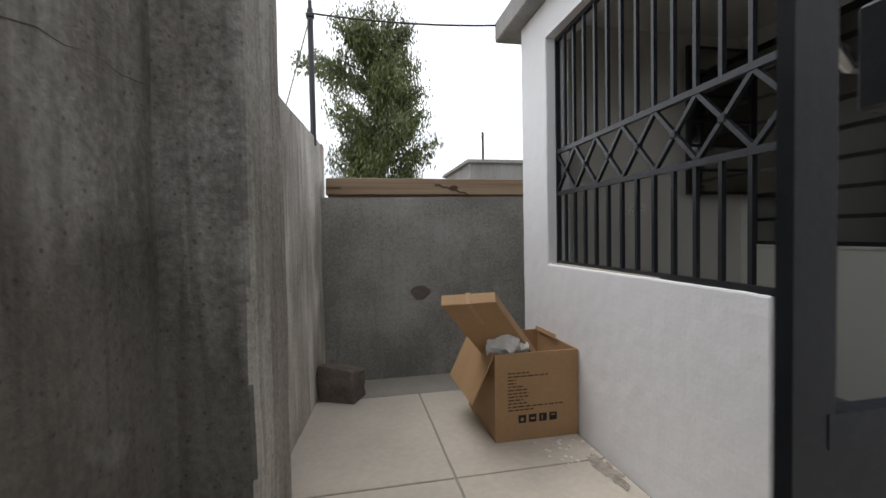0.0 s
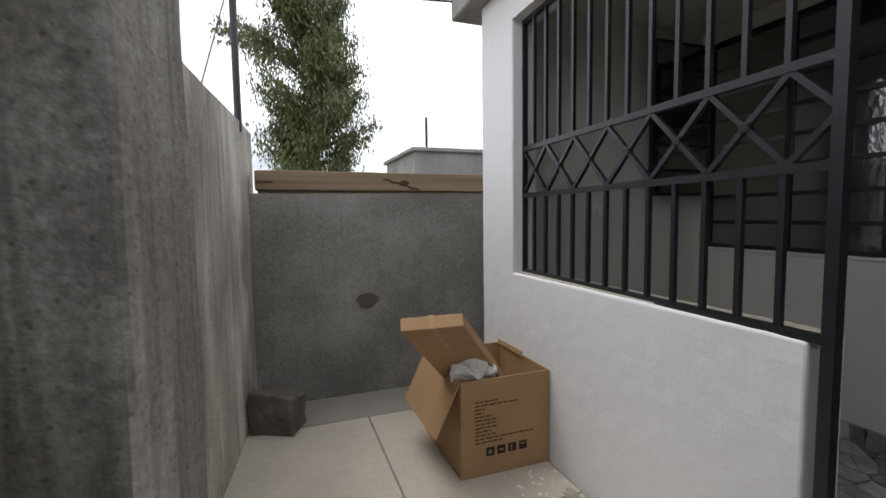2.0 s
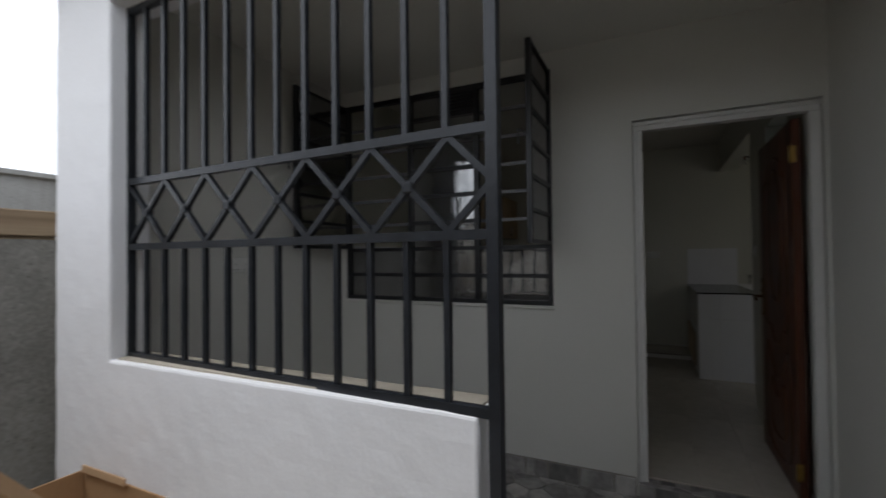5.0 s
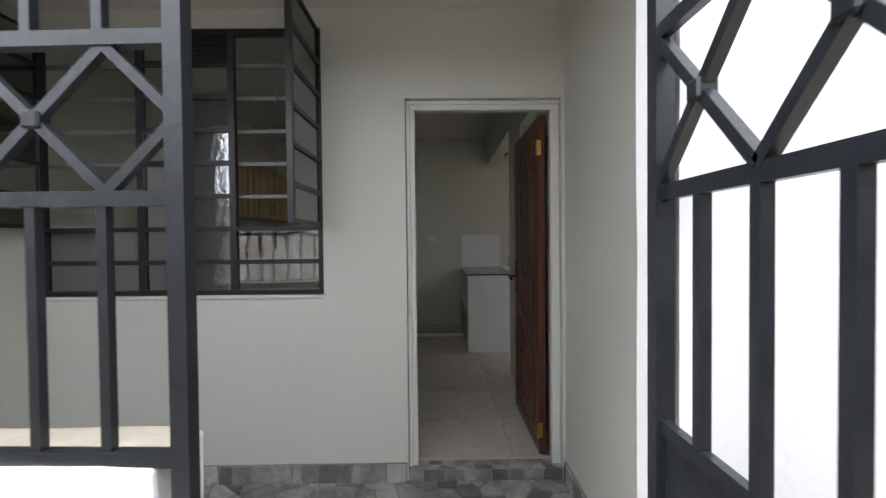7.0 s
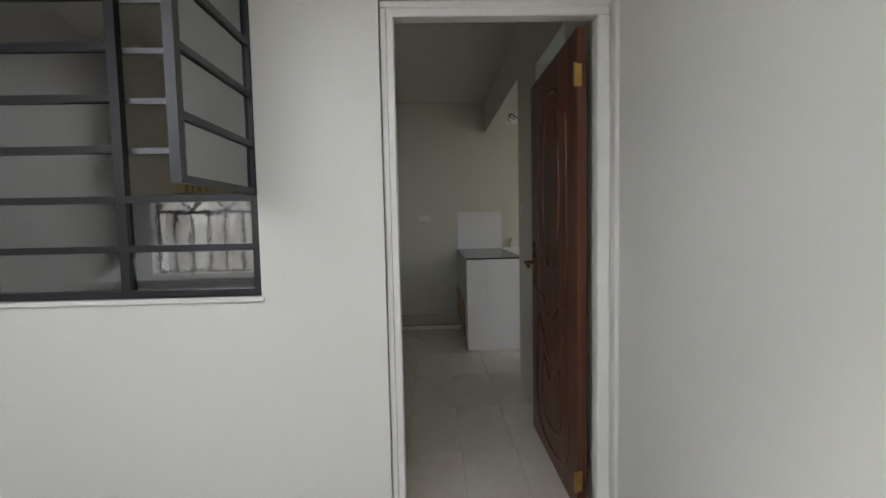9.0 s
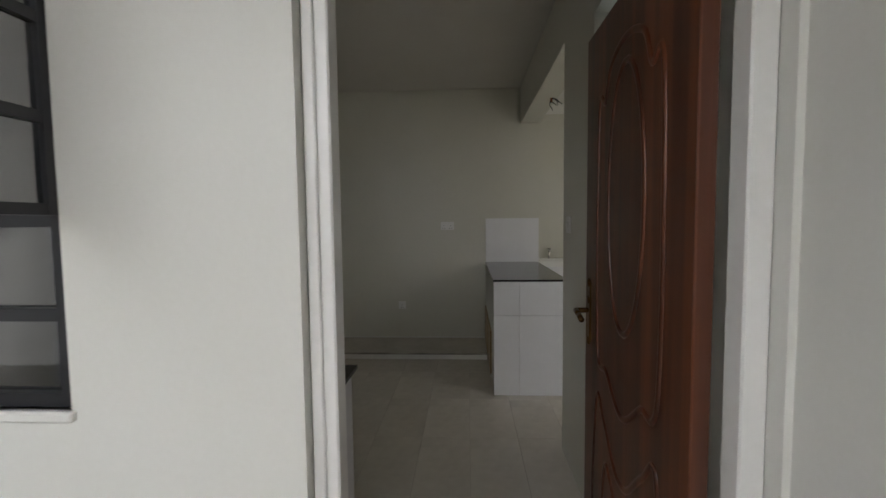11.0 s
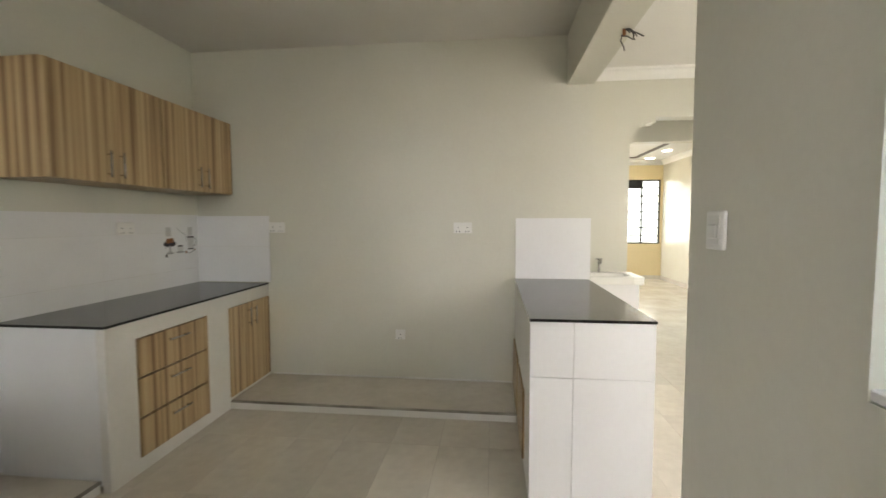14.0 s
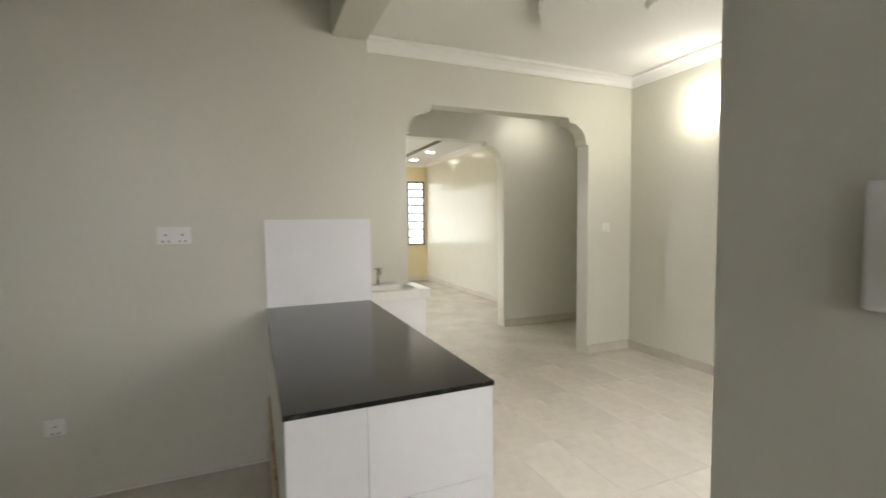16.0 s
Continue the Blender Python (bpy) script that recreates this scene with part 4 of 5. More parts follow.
def door_relief(side_y, x0, x1, z0, z1, sign):
    """Embossed curved panel mouldings on one face of the leaf."""
    out = []
    cx, w = (x0 + x1) / 2, (x1 - x0) / 2

    def ring(pts):
        return sweep(smooth_path([Vector((x, side_y, z)) for x, z in pts]), 0.011, 8, 0.55)
    top, mid, low = z1 - 0.14, z0 + 0.82, z0 + 0.14
    arc = [(cx - w * 0.62, mid + 0.10)]
    arc += [(cx - w * 0.62, top - 0.18), (cx - w * 0.45, top - 0.14), (cx - w * 0.32, top - 0.04), (cx, top), (cx + w * 0.32, top - 0.04), (cx + w * 0.45, top - 0.14), (cx + w * 0.62, top - 0.18), (cx + w * 0.62, mid + 0.10)]
    arc += [(cx + w * 0.35, mid + 0.02), (cx, mid - 0.07), (cx - w * 0.35, mid + 0.02), (cx - w * 0.62, mid + 0.10)]
    out.append(ring(arc))
    oval = [(cx + w * 0.36 * math.cos(a), 1.42 + 0.40 * math.sin(a)) for a in (2 * math.pi * k / 24 for k in range(25))]
    out.append(ring(oval))
    bot = [(cx - w * 0.62, low), (cx - w * 0.62, mid - 0.12), (cx - w * 0.4, mid - 0.16), (cx - w * 0.15, mid - 0.26), (cx, mid - 0.28), (cx + w * 0.15, mid - 0.26), (cx + w * 0.4, mid - 0.16), (cx + w * 0.62, mid - 0.12), (cx + w * 0.62, low), (cx - w * 0.62, low)]
    out.append(ring(bot))
    inner = [(cx - w * 0.36, low + 0.08), (cx - w * 0.36, mid - 0.30), (cx, mid - 0.40), (cx + w * 0.36, mid - 0.30), (cx + w * 0.36, low + 0.08), (cx - w * 0.36, low + 0.08)]
    out.append(ring(inner))
    return out


def kitchen_door():
    f = thing("door_1", (3.58, 0.8, 0), "open doorway with an off-white painted timber frame", "door frame", kind="structure")
    xa, xb = 3.542, 3.604
    part("jamb", box((xa, DY1 - 0.052, -0.06), (xb, DY1 - 0.002, DZ - 0.055), 0.004), FRAME_PAINT, f)
    part("jamb", box((xa, DY0 + 0.002, -0.06), (xb, DY0 + 0.052, DZ - 0.055), 0.004), FRAME_PAINT, f)
    part("head", box((xa, DY0 + 0.002, DZ - 0.055), (xb, DY1 - 0.002, DZ - 0.002), 0.004), FRAME_PAINT, f)
    part("stop", box((xa - 0.012, DY1 - 0.026, -0.06), (xa + 0.002, DY1 - 0.003, DZ - 0.03), 0.003), FRAME_PAINT, f)
    part("stop", box((xa - 0.012, DY0 + 0.003, DZ - 0.026), (xa + 0.002, DY1 - 0.003, DZ - 0.003), 0.003), FRAME_PAINT, f)
    x0, x1, z0, z1 = 3.61, 4.432, 0.012, 2.03
    y0, y1 = 0.425, 0.465
    d = thing("door_leaf", (x0, y0, z0), "dark mahogany panelled door standing wide open into the kitchen", "door")
    leaf = part("leaf", box((x0, y0, z0), (x1, y1, z1), 0.003), DOOR_WOOD, d)
    for bm in door_relief(y1, x0, x1, z0, z1, 1):
        part("moulding", bm, DOOR_WOOD, leaf, smooth=True)
    for z in (0.16, 1.84):
        h = part("hinge", boxes([((x0 - 0.004, y0 + 0.022, z - 0.045), (x0 + 0.001, y1 + 0.010, z + 0.045))]), BRASS, d, "polished brass hinge")
        part("knuckle", rod((x0 - 0.006, y1 + 0.008, z - 0.046), (x0 - 0.006, y1 + 0.008, z + 0.046), 0.008, 10), BRASS, h)
    hx = x1 - 0.055
    plate = part("lock_plate", box((hx - 0.022, y1, 0.90), (hx + 0.022, y1 + 0.006, 1.13), 0.006, seg=2), BRONZE, d, "ornate antique bronze lock plate")
    for z in (0.905, 1.125, 1.06):
        k = bmesh.new()
        bmesh.ops.create_uvsphere(k, u_segments=12, v_segments=8, radius=0.020, matrix=Matrix.Translation((hx, y1 + 0.004, z)) @ Matrix.Diagonal((1, 0.4, 0.9, 1)))
        part("scroll", k, BRONZE, plate, smooth=True)
    lever = tube([Vector((hx, y1, 1.02)), Vector((hx, y1 + 0.05, 1.02)), Vector((hx - 0.03, y1 + 0.058, 1.025)), Vector((hx - 0.07, y1 + 0.058, 1.018)), Vector((hx - 0.105, y1 + 0.056, 1.005))], 0.010, 10)
    part("lever", lever, BRONZE, d, "curved bronze lever handle", smooth=True)
    lever = tube([Vector((hx, y0, 1.02)), Vector((hx, y0 - 0.04, 1.02)), Vector((hx - 0.10, y0 - 0.045, 1.01))], 0.010, 10)
    part("lever", lever, BRONZE, d, "curved bronze lever handle", smooth=True)
    part("latch", box((x1 - 0.001, y0 + 0.012, 0.93), (x1 + 0.003, y1 - 0.012, 1.10)), BRASS, d, "brass latch plate on the edge")


veranda_window()
kitchen_door()


def double_socket(at, face, w=0.146, h=0.086, rockers=2, color=None, label="white plastic double wall socket"):
    """A wall plate: face is the way it looks."""
    f = Vector(face)
    r = Vector((-f.y, f.x, 0))
    at = Vector(at)
    t = thing("wall_socket", at, label, "socket")

    def plate(name, u0, u1, v0, v1, d0, d1, mat, lab="", bevel=0.0):
        m = Matrix((r, f, Vector((0, 0, 1)))).transposed().to_4x4()
        m.translation = at
        part(name, box((u0, d0, v0), (u1, d1, v1), bevel, m), mat, t, lab)
    plate("plate", -w / 2, w / 2, -h / 2, h / 2, 0.0, 0.010, SOCKET_WHITE, bevel=0.003)
    for k in range(rockers):
        c = (k - (rockers - 1) / 2) * w / max(1, rockers)
        plate("rocker", c - 0.012, c + 0.012, h * 0.08, h * 0.34, 0.010, 0.014, color or SOCKET_WHITE, "red rocker switch" if color else "", 0.001)
        for du, dv in ((0, 0.02), (-0.012, -0.012), (0.012, -0.012)):
            plate("pin_hole", c + du - 0.003, c + du + 0.003, dv - 0.022, dv - 0.013, 0.0095, 0.0105, DARK_HOLE)
    return t


double_socket((2.57, 3.379, 1.285), (0, -1, 0), label="white double socket on the veranda wall")

# ---- kitchen ----


def wall_tiles(name, parent_label, lo, hi, normal, sizes, mat=TILE_WHITE):
    """A tiled panel: a joint bed with one tile after another set 3 mm proud. lo, hi: the panel's corners in its plane."""
    axis = 0 if abs(normal[0]) else 1
    w = lo[axis]
    s = normal[axis]
    other = 1 - axis
    u0, u1, z0, z1 = lo[other], hi[other], lo[2], hi[2]

    def cell(a0, a1, b0, b1, d0, d1):
        p, q = [0, 0, b0], [0, 0, b1]
        p[axis], q[axis] = sorted((w + s * d0, w + s * d1))
        p[other], q[other] = a0, a1
        return p, q
    t = structure(name, box(*cell(u0, u1, z0, z1, 0.001, 0.008)), TILE_JOINT, parent_label, "wall tiles")
    meshes = {}
    du, dz = sizes
    u = u0
    while u < u1 - 0.02:
        ue = min(u + du, u1)
        z = z0
        while z < z1 - 0.02:
            ze = min(z + dz, z1)
            key = (round(ue - u, 3), round(ze - z, 3))
            if key not in meshes:
                p, q = cell(0.001, ue - u - 0.001, 0.001, ze - z - 0.001, 0.008, 0.0105)
                p[axis] -= w
                q[axis] -= w
                meshes[key] = mesh_of(box(p, q), mat, "tile")
            ob = new("tile", meshes[key])
            ob.parent = t
            loc = [0, 0, z]
            loc[axis], loc[other] = w, u
            ob.location = loc
            z = ze
        u = ue
    return t


wall_tiles("splashback_north", "white glazed tiles along the kitchen side wall", (3.60, 3.42, 0.07), (7.55, 3.42, 1.415), (0, -1, 0), (0.60, 0.30))
wall_tiles("splashback_back", "white glazed tiles above the counter end", (7.55, 2.765, 0.85), (7.55, 3.41, 1.405), (-1, 0, 0), (0.60, 0.30))
wall_tiles("splashback_island", "white glazed tile panel behind the island counter", (7.55, 0.155, 0.905), (7.55, 0.728, 1.38), (-1, 0, 0), (0.60, 0.48))


def printed_motif(x, z, s):
    """Fruit bowl, cup and jug printed on a tile."""
    t = thing("tile_print", (x, 3.409, z), "printed fruit bowl, cup and jug on white tiles", "wall decoration")
    y = 3.4092

    def blob(name, cx, cz, rx, rz, mat, lab, y_off=0.0):
        bm = bmesh.new()
        bmesh.ops.create_circle(bm, cap_ends=True, segments=18, radius=1)
        bmesh.ops.transform(bm, verts=bm.verts, matrix=Matrix.Translation((x + cx * s, y - 0.0004 - y_off, z + cz * s)) @ Matrix.Rotation(radians(90), 4, "X") @ Matrix.Diagonal((rx * s, rz * s, 1, 1)))
        part(name, bm, mat, t, lab)
    blob("bowl", -0.145, 0.005, 0.075, 0.026, PRINT_DARK, "dark fruit bowl")
    blob("fruit", -0.165, 0.03, 0.028, 0.022, PRINT_BROWN, "red-brown fruit", 0.0003)
    blob("fruit", -0.125, 0.032, 0.03, 0.022, PRINT_BROWN, "red-brown fruit", 0.0003)
    part("bowl_stem", box((x - 0.155 * s, y - 0.0008, z - 0.07 * s), (x - 0.135 * s, y - 0.0003, z - 0.01 * s)), PRINT_GREY, t)
    blob("bowl_foot", -0.145, -0.075, 0.045, 0.010, PRINT_GREY, "grey bowl foot")
    blob("cup", -0.02, -0.04, 0.038, 0.028, PRINT_PALE, "pale cup")
    blob("coffee", -0.02, -0.018, 0.036, 0.007, PRINT_DARK, "dark coffee", 0.0003)
    blob("saucer", -0.02, -0.072, 0.055, 0.010, PRINT_GREY, "grey saucer")
    part("jug", box((x + 0.075 * s, y - 0.0008, z - 0.05 * s), (x + 0.155 * s, y - 0.0003, z + 0.06 * s)), PRINT_PALE, t, "pale jug")
    part("jug_band", box((x + 0.07 * s, y - 0.0012, z + 0.05 * s), (x + 0.16 * s, y - 0.0006, z + 0.062 * s)), PRINT_DARK, t, "dark jug rim")
    part("jug_base", box((x + 0.078 * s, y - 0.0012, z - 0.056 * s), (x + 0.152 * s, y - 0.0006, z - 0.047 * s)), PRINT_DARK, t)
    part("jug_handle", tube([Vector((x + 0.155 * s, y, z + 0.05 * s)), Vector((x + 0.185 * s, y, z + 0.035 * s)), Vector((x + 0.185 * s, y, z - 0.01 * s)), Vector((x + 0.157 * s, y, z - 0.03 * s))], 0.004 * s, 5), PRINT_GREY, t)
    for cx, cz, r, mt, lb in ((-0.185, -0.095, 0.014, PRINT_DARK, "dark plum"), (0.055, -0.078, 0.013, PRINT_BROWN, "red berry"), (0.165, -0.062, 0.011, PRINT_BROWN, "red berry"), (-0.19, -0.025, 0.008, PRINT_GREY, "grey spoon")):
        blob("berry", cx, cz, r, r, mt, lb)
    part("spoon", tube([Vector((x + 0.085 * s, y, z - 0.092 * s)), Vector((x + 0.17 * s, y, z - 0.066 * s))], 0.004 * s, 5), PRINT_GREY, t)
    for cx in (-0.16, 0.11):
        part("steam", box((x + (cx - 0.03) * s, y - 0.0006, z + 0.068 * s), (x + (cx + 0.03) * s, y - 0.0002, z + 0.145 * s)), PRINT_PALE, t, "faint grey steam")
    part("branch", tube([Vector((x - 0.06 * s, y, z + 0.14 * s)), Vector((x + 0.0 * s, y, z + 0.10 * s)), Vector((x + 0.055 * s, y, z + 0.075 * s)), Vector((x + 0.06 * s, y, z + 0.02 * s))], 0.0025 * s, 5), PRINT_GREY, t)


printed_motif(5.81, 1.18, 1.0)
printed_motif(7.34, 1.18, 0.92)


def handle_bar(parent, a, b, out, r=0.006):
    a, b, out = Vector(a), Vector(b), Vector(out)
    d = (b - a).normalized() * 0.02
    bm = rod(a + out - d, b + out + d, r, 8)
    h = part("handle", bm, CHROME, parent, "slim brushed steel handle", smooth=True)
    for p in (a, b):
        part("handle_post", rod(p, p + out, r * 0.8, 6), CHROME, h)


def wall_cabinet(x0, x1):
    y0, y1, z0, z1 = 3.085, 3.42, 1.58, 2.172
    t = thing("wall_cabinet", ((x0 + x1) / 2, 3.3, z0), "zebra-striped laminate wall cabinet with two doors", "cabinet", "wall cabinets")
    part("body", box((x0, y0 + 0.02, z0), (x1, y1, z1), 0.002), ZEBRA, t)
    mid = (x0 + x1) / 2
    for a, b, hx in ((x0 + 0.002, mid - 0.0015, mid - 0.045), (mid + 0.0015, x1 - 0.002, mid + 0.045)):
        d = part("door", box((a, y0, z0 + 0.003), (b, y0 + 0.018, z1 - 0.003), 0.0015), ZEBRA, t)
        handle_bar(d, (hx, y0, z0 + 0.05), (hx, y0, z0 + 0.16), (0, -0.028, 0))


wall_cabinet(5.985, 6.762)
wall_cabinet(6.769, 7.546)


def base_counter():
    x0, x1, y0, z1 = 5.95, 7.55, 2.79, 0.83
    t = thing("base_counter", (6.7, 3.1, 0.0), "white masonry kitchen counter with wood drawers and cupboard doors", "counter")
    # masonry front with two openings
    dx0, dx1, dz0, dz1 = 6.14, 6.735, 0.075, 0.735
    cx0, cx1, cz0, cz1 = 6.97, 7.545, 0.075, 0.735
    part("end_panel", box((x0, y0 + 0.045, 0.03), (x0 + 0.06, 3.41, z1), 0.003), TILE_WHITE, t)
    for lo_, hi_ in ([((x0, y0, 0), (dx0, y0 + 0.045, z1)), ((dx0, y0, dz1), (x1, y0 + 0.045, z1)), ((dx1, y0, 0), (cx0, y0 + 0.045, dz1)), ((dx0, y0, 0), (dx1, y0 + 0.045, dz0)), ((cx0, y0, 0), (cx1, y0 + 0.045, cz0))]):
        part("masonry_front", box(lo_, hi_), PLASTER_WHITE, t)
    part("inner_body", box((x0 + 0.06, y0 + 0.05, 0.02), (x1, 3.405, z1 - 0.01)), DARK_HOLE, t)
    n = 3
    step = (dz1 - dz0) / n
    for k in range(n):
        d = part("drawer", box((dx0 + 0.006, y0 - 0.006, dz0 + k * step + 0.005), (dx1 - 0.026, y0 + 0.02, dz0 + (k + 1) * step - 0.006), 0.002), ZEBRA, t)
        zc = dz0 + (k + 0.72) * step
        handle_bar(d, ((dx0 + dx1) / 2 - 0.06, y0 - 0.006, zc), ((dx0 + dx1) / 2 + 0.06, y0 - 0.006, zc), (0, -0.026, 0))
    part("drawer_surround", box((dx1 - 0.018, y0 - 0.003, dz0), (dx1 - 0.004, y0 + 0.02, dz1)), ZEBRA, t)
    mid = (cx0 + cx1) / 2
    for a, b, hx in ((cx0 + 0.004, mid - 0.002, mid - 0.04), (mid + 0.002, cx1 - 0.002, mid + 0.04)):
        d = part("door", box((a, y0 - 0.006, cz0 + 0.004), (b, y0 + 0.02, cz1 - 0.004), 0.002), ZEBRA, t)
        handle_bar(d, (hx, y0 - 0.006, cz1 - 0.16), (hx, y0 - 0.006, cz1 - 0.06), (0, -0.026, 0))
    tagged(part("worktop", box((x0 - 0.004, y0 - 0.004, z1), (x1, 3.409, z1 + 0.014), 0.002), GRANITE), "polished black granite worktop on the white counter", "worktop")


base_counter()


def sink_counter():
    t = thing("sink_counter", (3.95, 2.2, 0.0), "white tiled corner counter carrying a steel sink", "counter")
    part("body", box((3.60, 1.34, 0.0), (4.21, 2.75, 0.838), 0.003), TILE_WHITE, t)
    part("body", box((3.60, 2.755, 0.0), (4.945, 3.405, 0.838), 0.003), TILE_WHITE, t)
    sx0, sx1, sy0, sy1 = 3.80, 4.125, 1.545, 2.5
    top = boxes([((3.60, 1.322, 0.840), (4.226, sy0, 0.853)), ((3.60, sy0, 0.840), (sx0, sy1, 0.853)), ((sx1, sy0, 0.840), (4.226, sy1, 0.853)), ((3.60, sy1, 0.840), (4.226, 3.409, 0.853)), ((4.226, 2.738, 0.840), (4.957, 3.409, 0.853))])
    tagged(part("worktop", top, GRANITE), "polished black granite worktop around the sink", "worktop")
    s = thing("kitchen_sink", (3.96, 2.06, 0.853), "brushed steel sink with a drainer let into the worktop", "sink")
    part("rim", boxes([((sx0 - 0.02, sy0 - 0.02, 0.8535), (sx1 + 0.02, sy0 + 0.012, 0.858)), ((sx0 - 0.02, sy1 - 0.012, 0.8535), (sx1 + 0.02, sy1 + 0.02, 0.858)), ((sx0 - 0.02, sy0 + 0.012, 0.8535), (sx0 + 0.012, sy1 - 0.012, 0.858)), ((sx1 - 0.012, sy0 + 0.012, 0.8535), (sx1 + 0.02, sy1 - 0.012, 0.858))]), CHROME, s)
    part("bowl", boxes([((sx0 + 0.004, sy0 + 0.42, 0.70), (sx1 - 0.004, sy1 - 0.004, 0.704)), ((sx0 + 0.003, sy0 + 0.42, 0.70), (sx0 + 0.006, sy1 - 0.003, 0.8535)), ((sx1 - 0.006, sy0 + 0.42, 0.70), (sx1 - 0.003, sy1 - 0.003, 0.8535)), ((sx0 + 0.003, sy1 - 0.006, 0.70), (sx1 - 0.003, sy1 - 0.003, 0.8535)), ((sx0 + 0.003, sy0 + 0.417, 0.70), (sx1 - 0.003, sy0 + 0.42, 0.8535))]), CHROME, s)
    ribs = boxes([((sx0 + 0.012, sy0 + 0.012, 0.840), (sx1 - 0.012, sy0 + 0.417, 0.845))] + [((sx0 + 0.03 + 0.035 * k, sy0 + 0.03, 0.845), (sx0 + 0.045 + 0.035 * k, sy0 + 0.40, 0.849)) for k in range(8)])
    part("drainer", ribs, CHROME, s, "ribbed steel drainer")


sink_counter()


def plinth(name, lo, hi, label):
    t = thing(name, ((lo[0] + hi[0]) / 2, (lo[1] + hi[1]) / 2, 0), label, "plinth", kind="structure")
    part("kerb", box(lo, (hi[0], hi[1], hi[2] - 0.012), 0.002), PLASTER_WHITE, t, "white plastered kerb")
    part("tile_top", box((lo[0] + 0.006, lo[1] + 0.006, hi[2] - 0.012), (hi[0], hi[1], hi[2]), 0.001), TILE_FLOOR, t, "beige tiled top")
    if hi[1] - lo[1] > hi[0] - lo[0]:
        edge = box((lo[0] - 0.003, lo[1], hi[2] - 0.014), (lo[0] + 0.007, hi[1], hi[2] + 0.001))
    else:
        edge = box((lo[0], lo[1] - 0.003, hi[2] - 0.014), (hi[0], lo[1] + 0.007, hi[2] + 0.001))
    part("edge_line", edge, TILE_EDGE, t, "dark raw tile edge above the kerb")
    return t


plinth("plinth_cooker", (4.96, 2.845, 0.0), (5.945, 3.409, 0.062), "low tiled plinth between the two counters")
plinth("plinth_fridge", (6.965, 0.74, 0.0), (7.548, 2.785, 0.062), "low tiled plinth along the kitchen back wall")
part("skirting_line", box((7.543, 0.74, 0.062), (7.549, 2.76, 0.075)), TILE_JOINT, None)
tagged(bpy.data.objects["skirting_line"], "yellowed joint line above the plinth", "trim", kind="structure")


def island():
    x0, x1, y0, y1, z1 = 6.08, 7.54, 0.168, 0.728, 0.891
    t = thing("island_counter", (6.8, 0.45, 0.0), "white tiled island counter with a black granite top", "counter")
    part("body", box((x0 + 0.006, y0 + 0.006, 0.0), (x1, y1 - 0.035, z1), 0.002), TILE_JOINT, t)
    for ya, yb, za, zb in ((y0, y0 + 0.36, 0.63, z1), (y0 + 0.362, y1, 0.63, z1), (y0, y0 + 0.362, 0.0, 0.628), (y0 + 0.364, y1, 0.0, 0.628)):
        part("tile", box((x0, ya, za), (x0 + 0.008, yb, zb), 0.001), TILE_WHITE, t)
    for k in range(3):
        part("tile", box((x0 + 0.009 + 0.5 * k, y0, 0.0), (min(x0 + 0.5 * (k + 1) + 0.007, x1), y0 + 0.007, z1), 0.001), TILE_WHITE, t)
    part("masonry_front", boxes([((x0 + 0.009, y1 - 0.034, 0.0), (6.40, y1, z1)), ((6.40, y1 - 0.034, 0.43), (x1, y1, z1)), ((6.40, y1 - 0.034, 0.0), (x1, y1, 0.05)), ((6.90, y1 - 0.034, 0.05), (6.97, y1, 0.43))]), PLASTER_WHITE, t)
    for a, b in ((6.405, 6.895), (6.975, 7.535)):
        part("door", box((a, y1 - 0.03, 0.055), (b, y1 + 0.012, 0.425), 0.002), ZEBRA, t, "wood laminate cupboard door")
    tagged(part("worktop", box((x0 - 0.004, y0 - 0.004, z1), (x1, y1 + 0.004, z1 + 0.014), 0.002), GRANITE), "glossy black granite worktop on the island", "worktop")


island()

double_socket((7.549, 1.144, 1.305), (-1, 0, 0), label="white double socket on the kitchen back wall")
double_socket((7.549, 2.70, 1.308), (-1, 0, 0), w=0.14, label="white double socket beside the splashback")
double_socket((7.549, 1.656, 0.43), (-1, 0, 0), 0.08, 0.08, 1, label="single white socket low on the back wall")
double_socket((5.48, 3.409, 1.305), (0, -1, 0), 0.15, 0.09, 2, RED, "white cooker switch with red rockers on tiles")
double_socket((6.79, 3.409, 1.31), (0, -1, 0), label="white double socket on the white tiles")
double_socket((5.52, 3.409, 0.38), (0, -1, 0), 0.12, 0.14, 1, label="white cooker outlet low on the tiles")
double_socket((8.519, -2.515, 1.285), (-1, 0, 0), 0.09, 0.09, 1, label="white switch beside the arch")


def light_switch():
    x0, y0, z0 = 5.084, 0.372, 1.288
    t = thing("light_switch", (x0, y0, z0), "white single rocker light switch on the partition", "light switch")
    part("plate", box((x0, y0 + 0.001, z0), (x0 + 0.086, y0 + 0.010, z0 + 0.092), 0.004, seg=2), SOCKET_WHITE, t)
    part("frame", box((x0 + 0.016, y0 + 0.010, z0 + 0.012), (x0 + 0.070, y0 + 0.012, z0 + 0.080), 0.001), SOCKET_WHITE, t)
    part("rocker", box((x0 + 0.022, y0 + 0.012, z0 + 0.026), (x0 + 0.064, y0 + 0.018, z0 + 0.060), 0.003), SOCKET_WHITE, t)


light_switch()


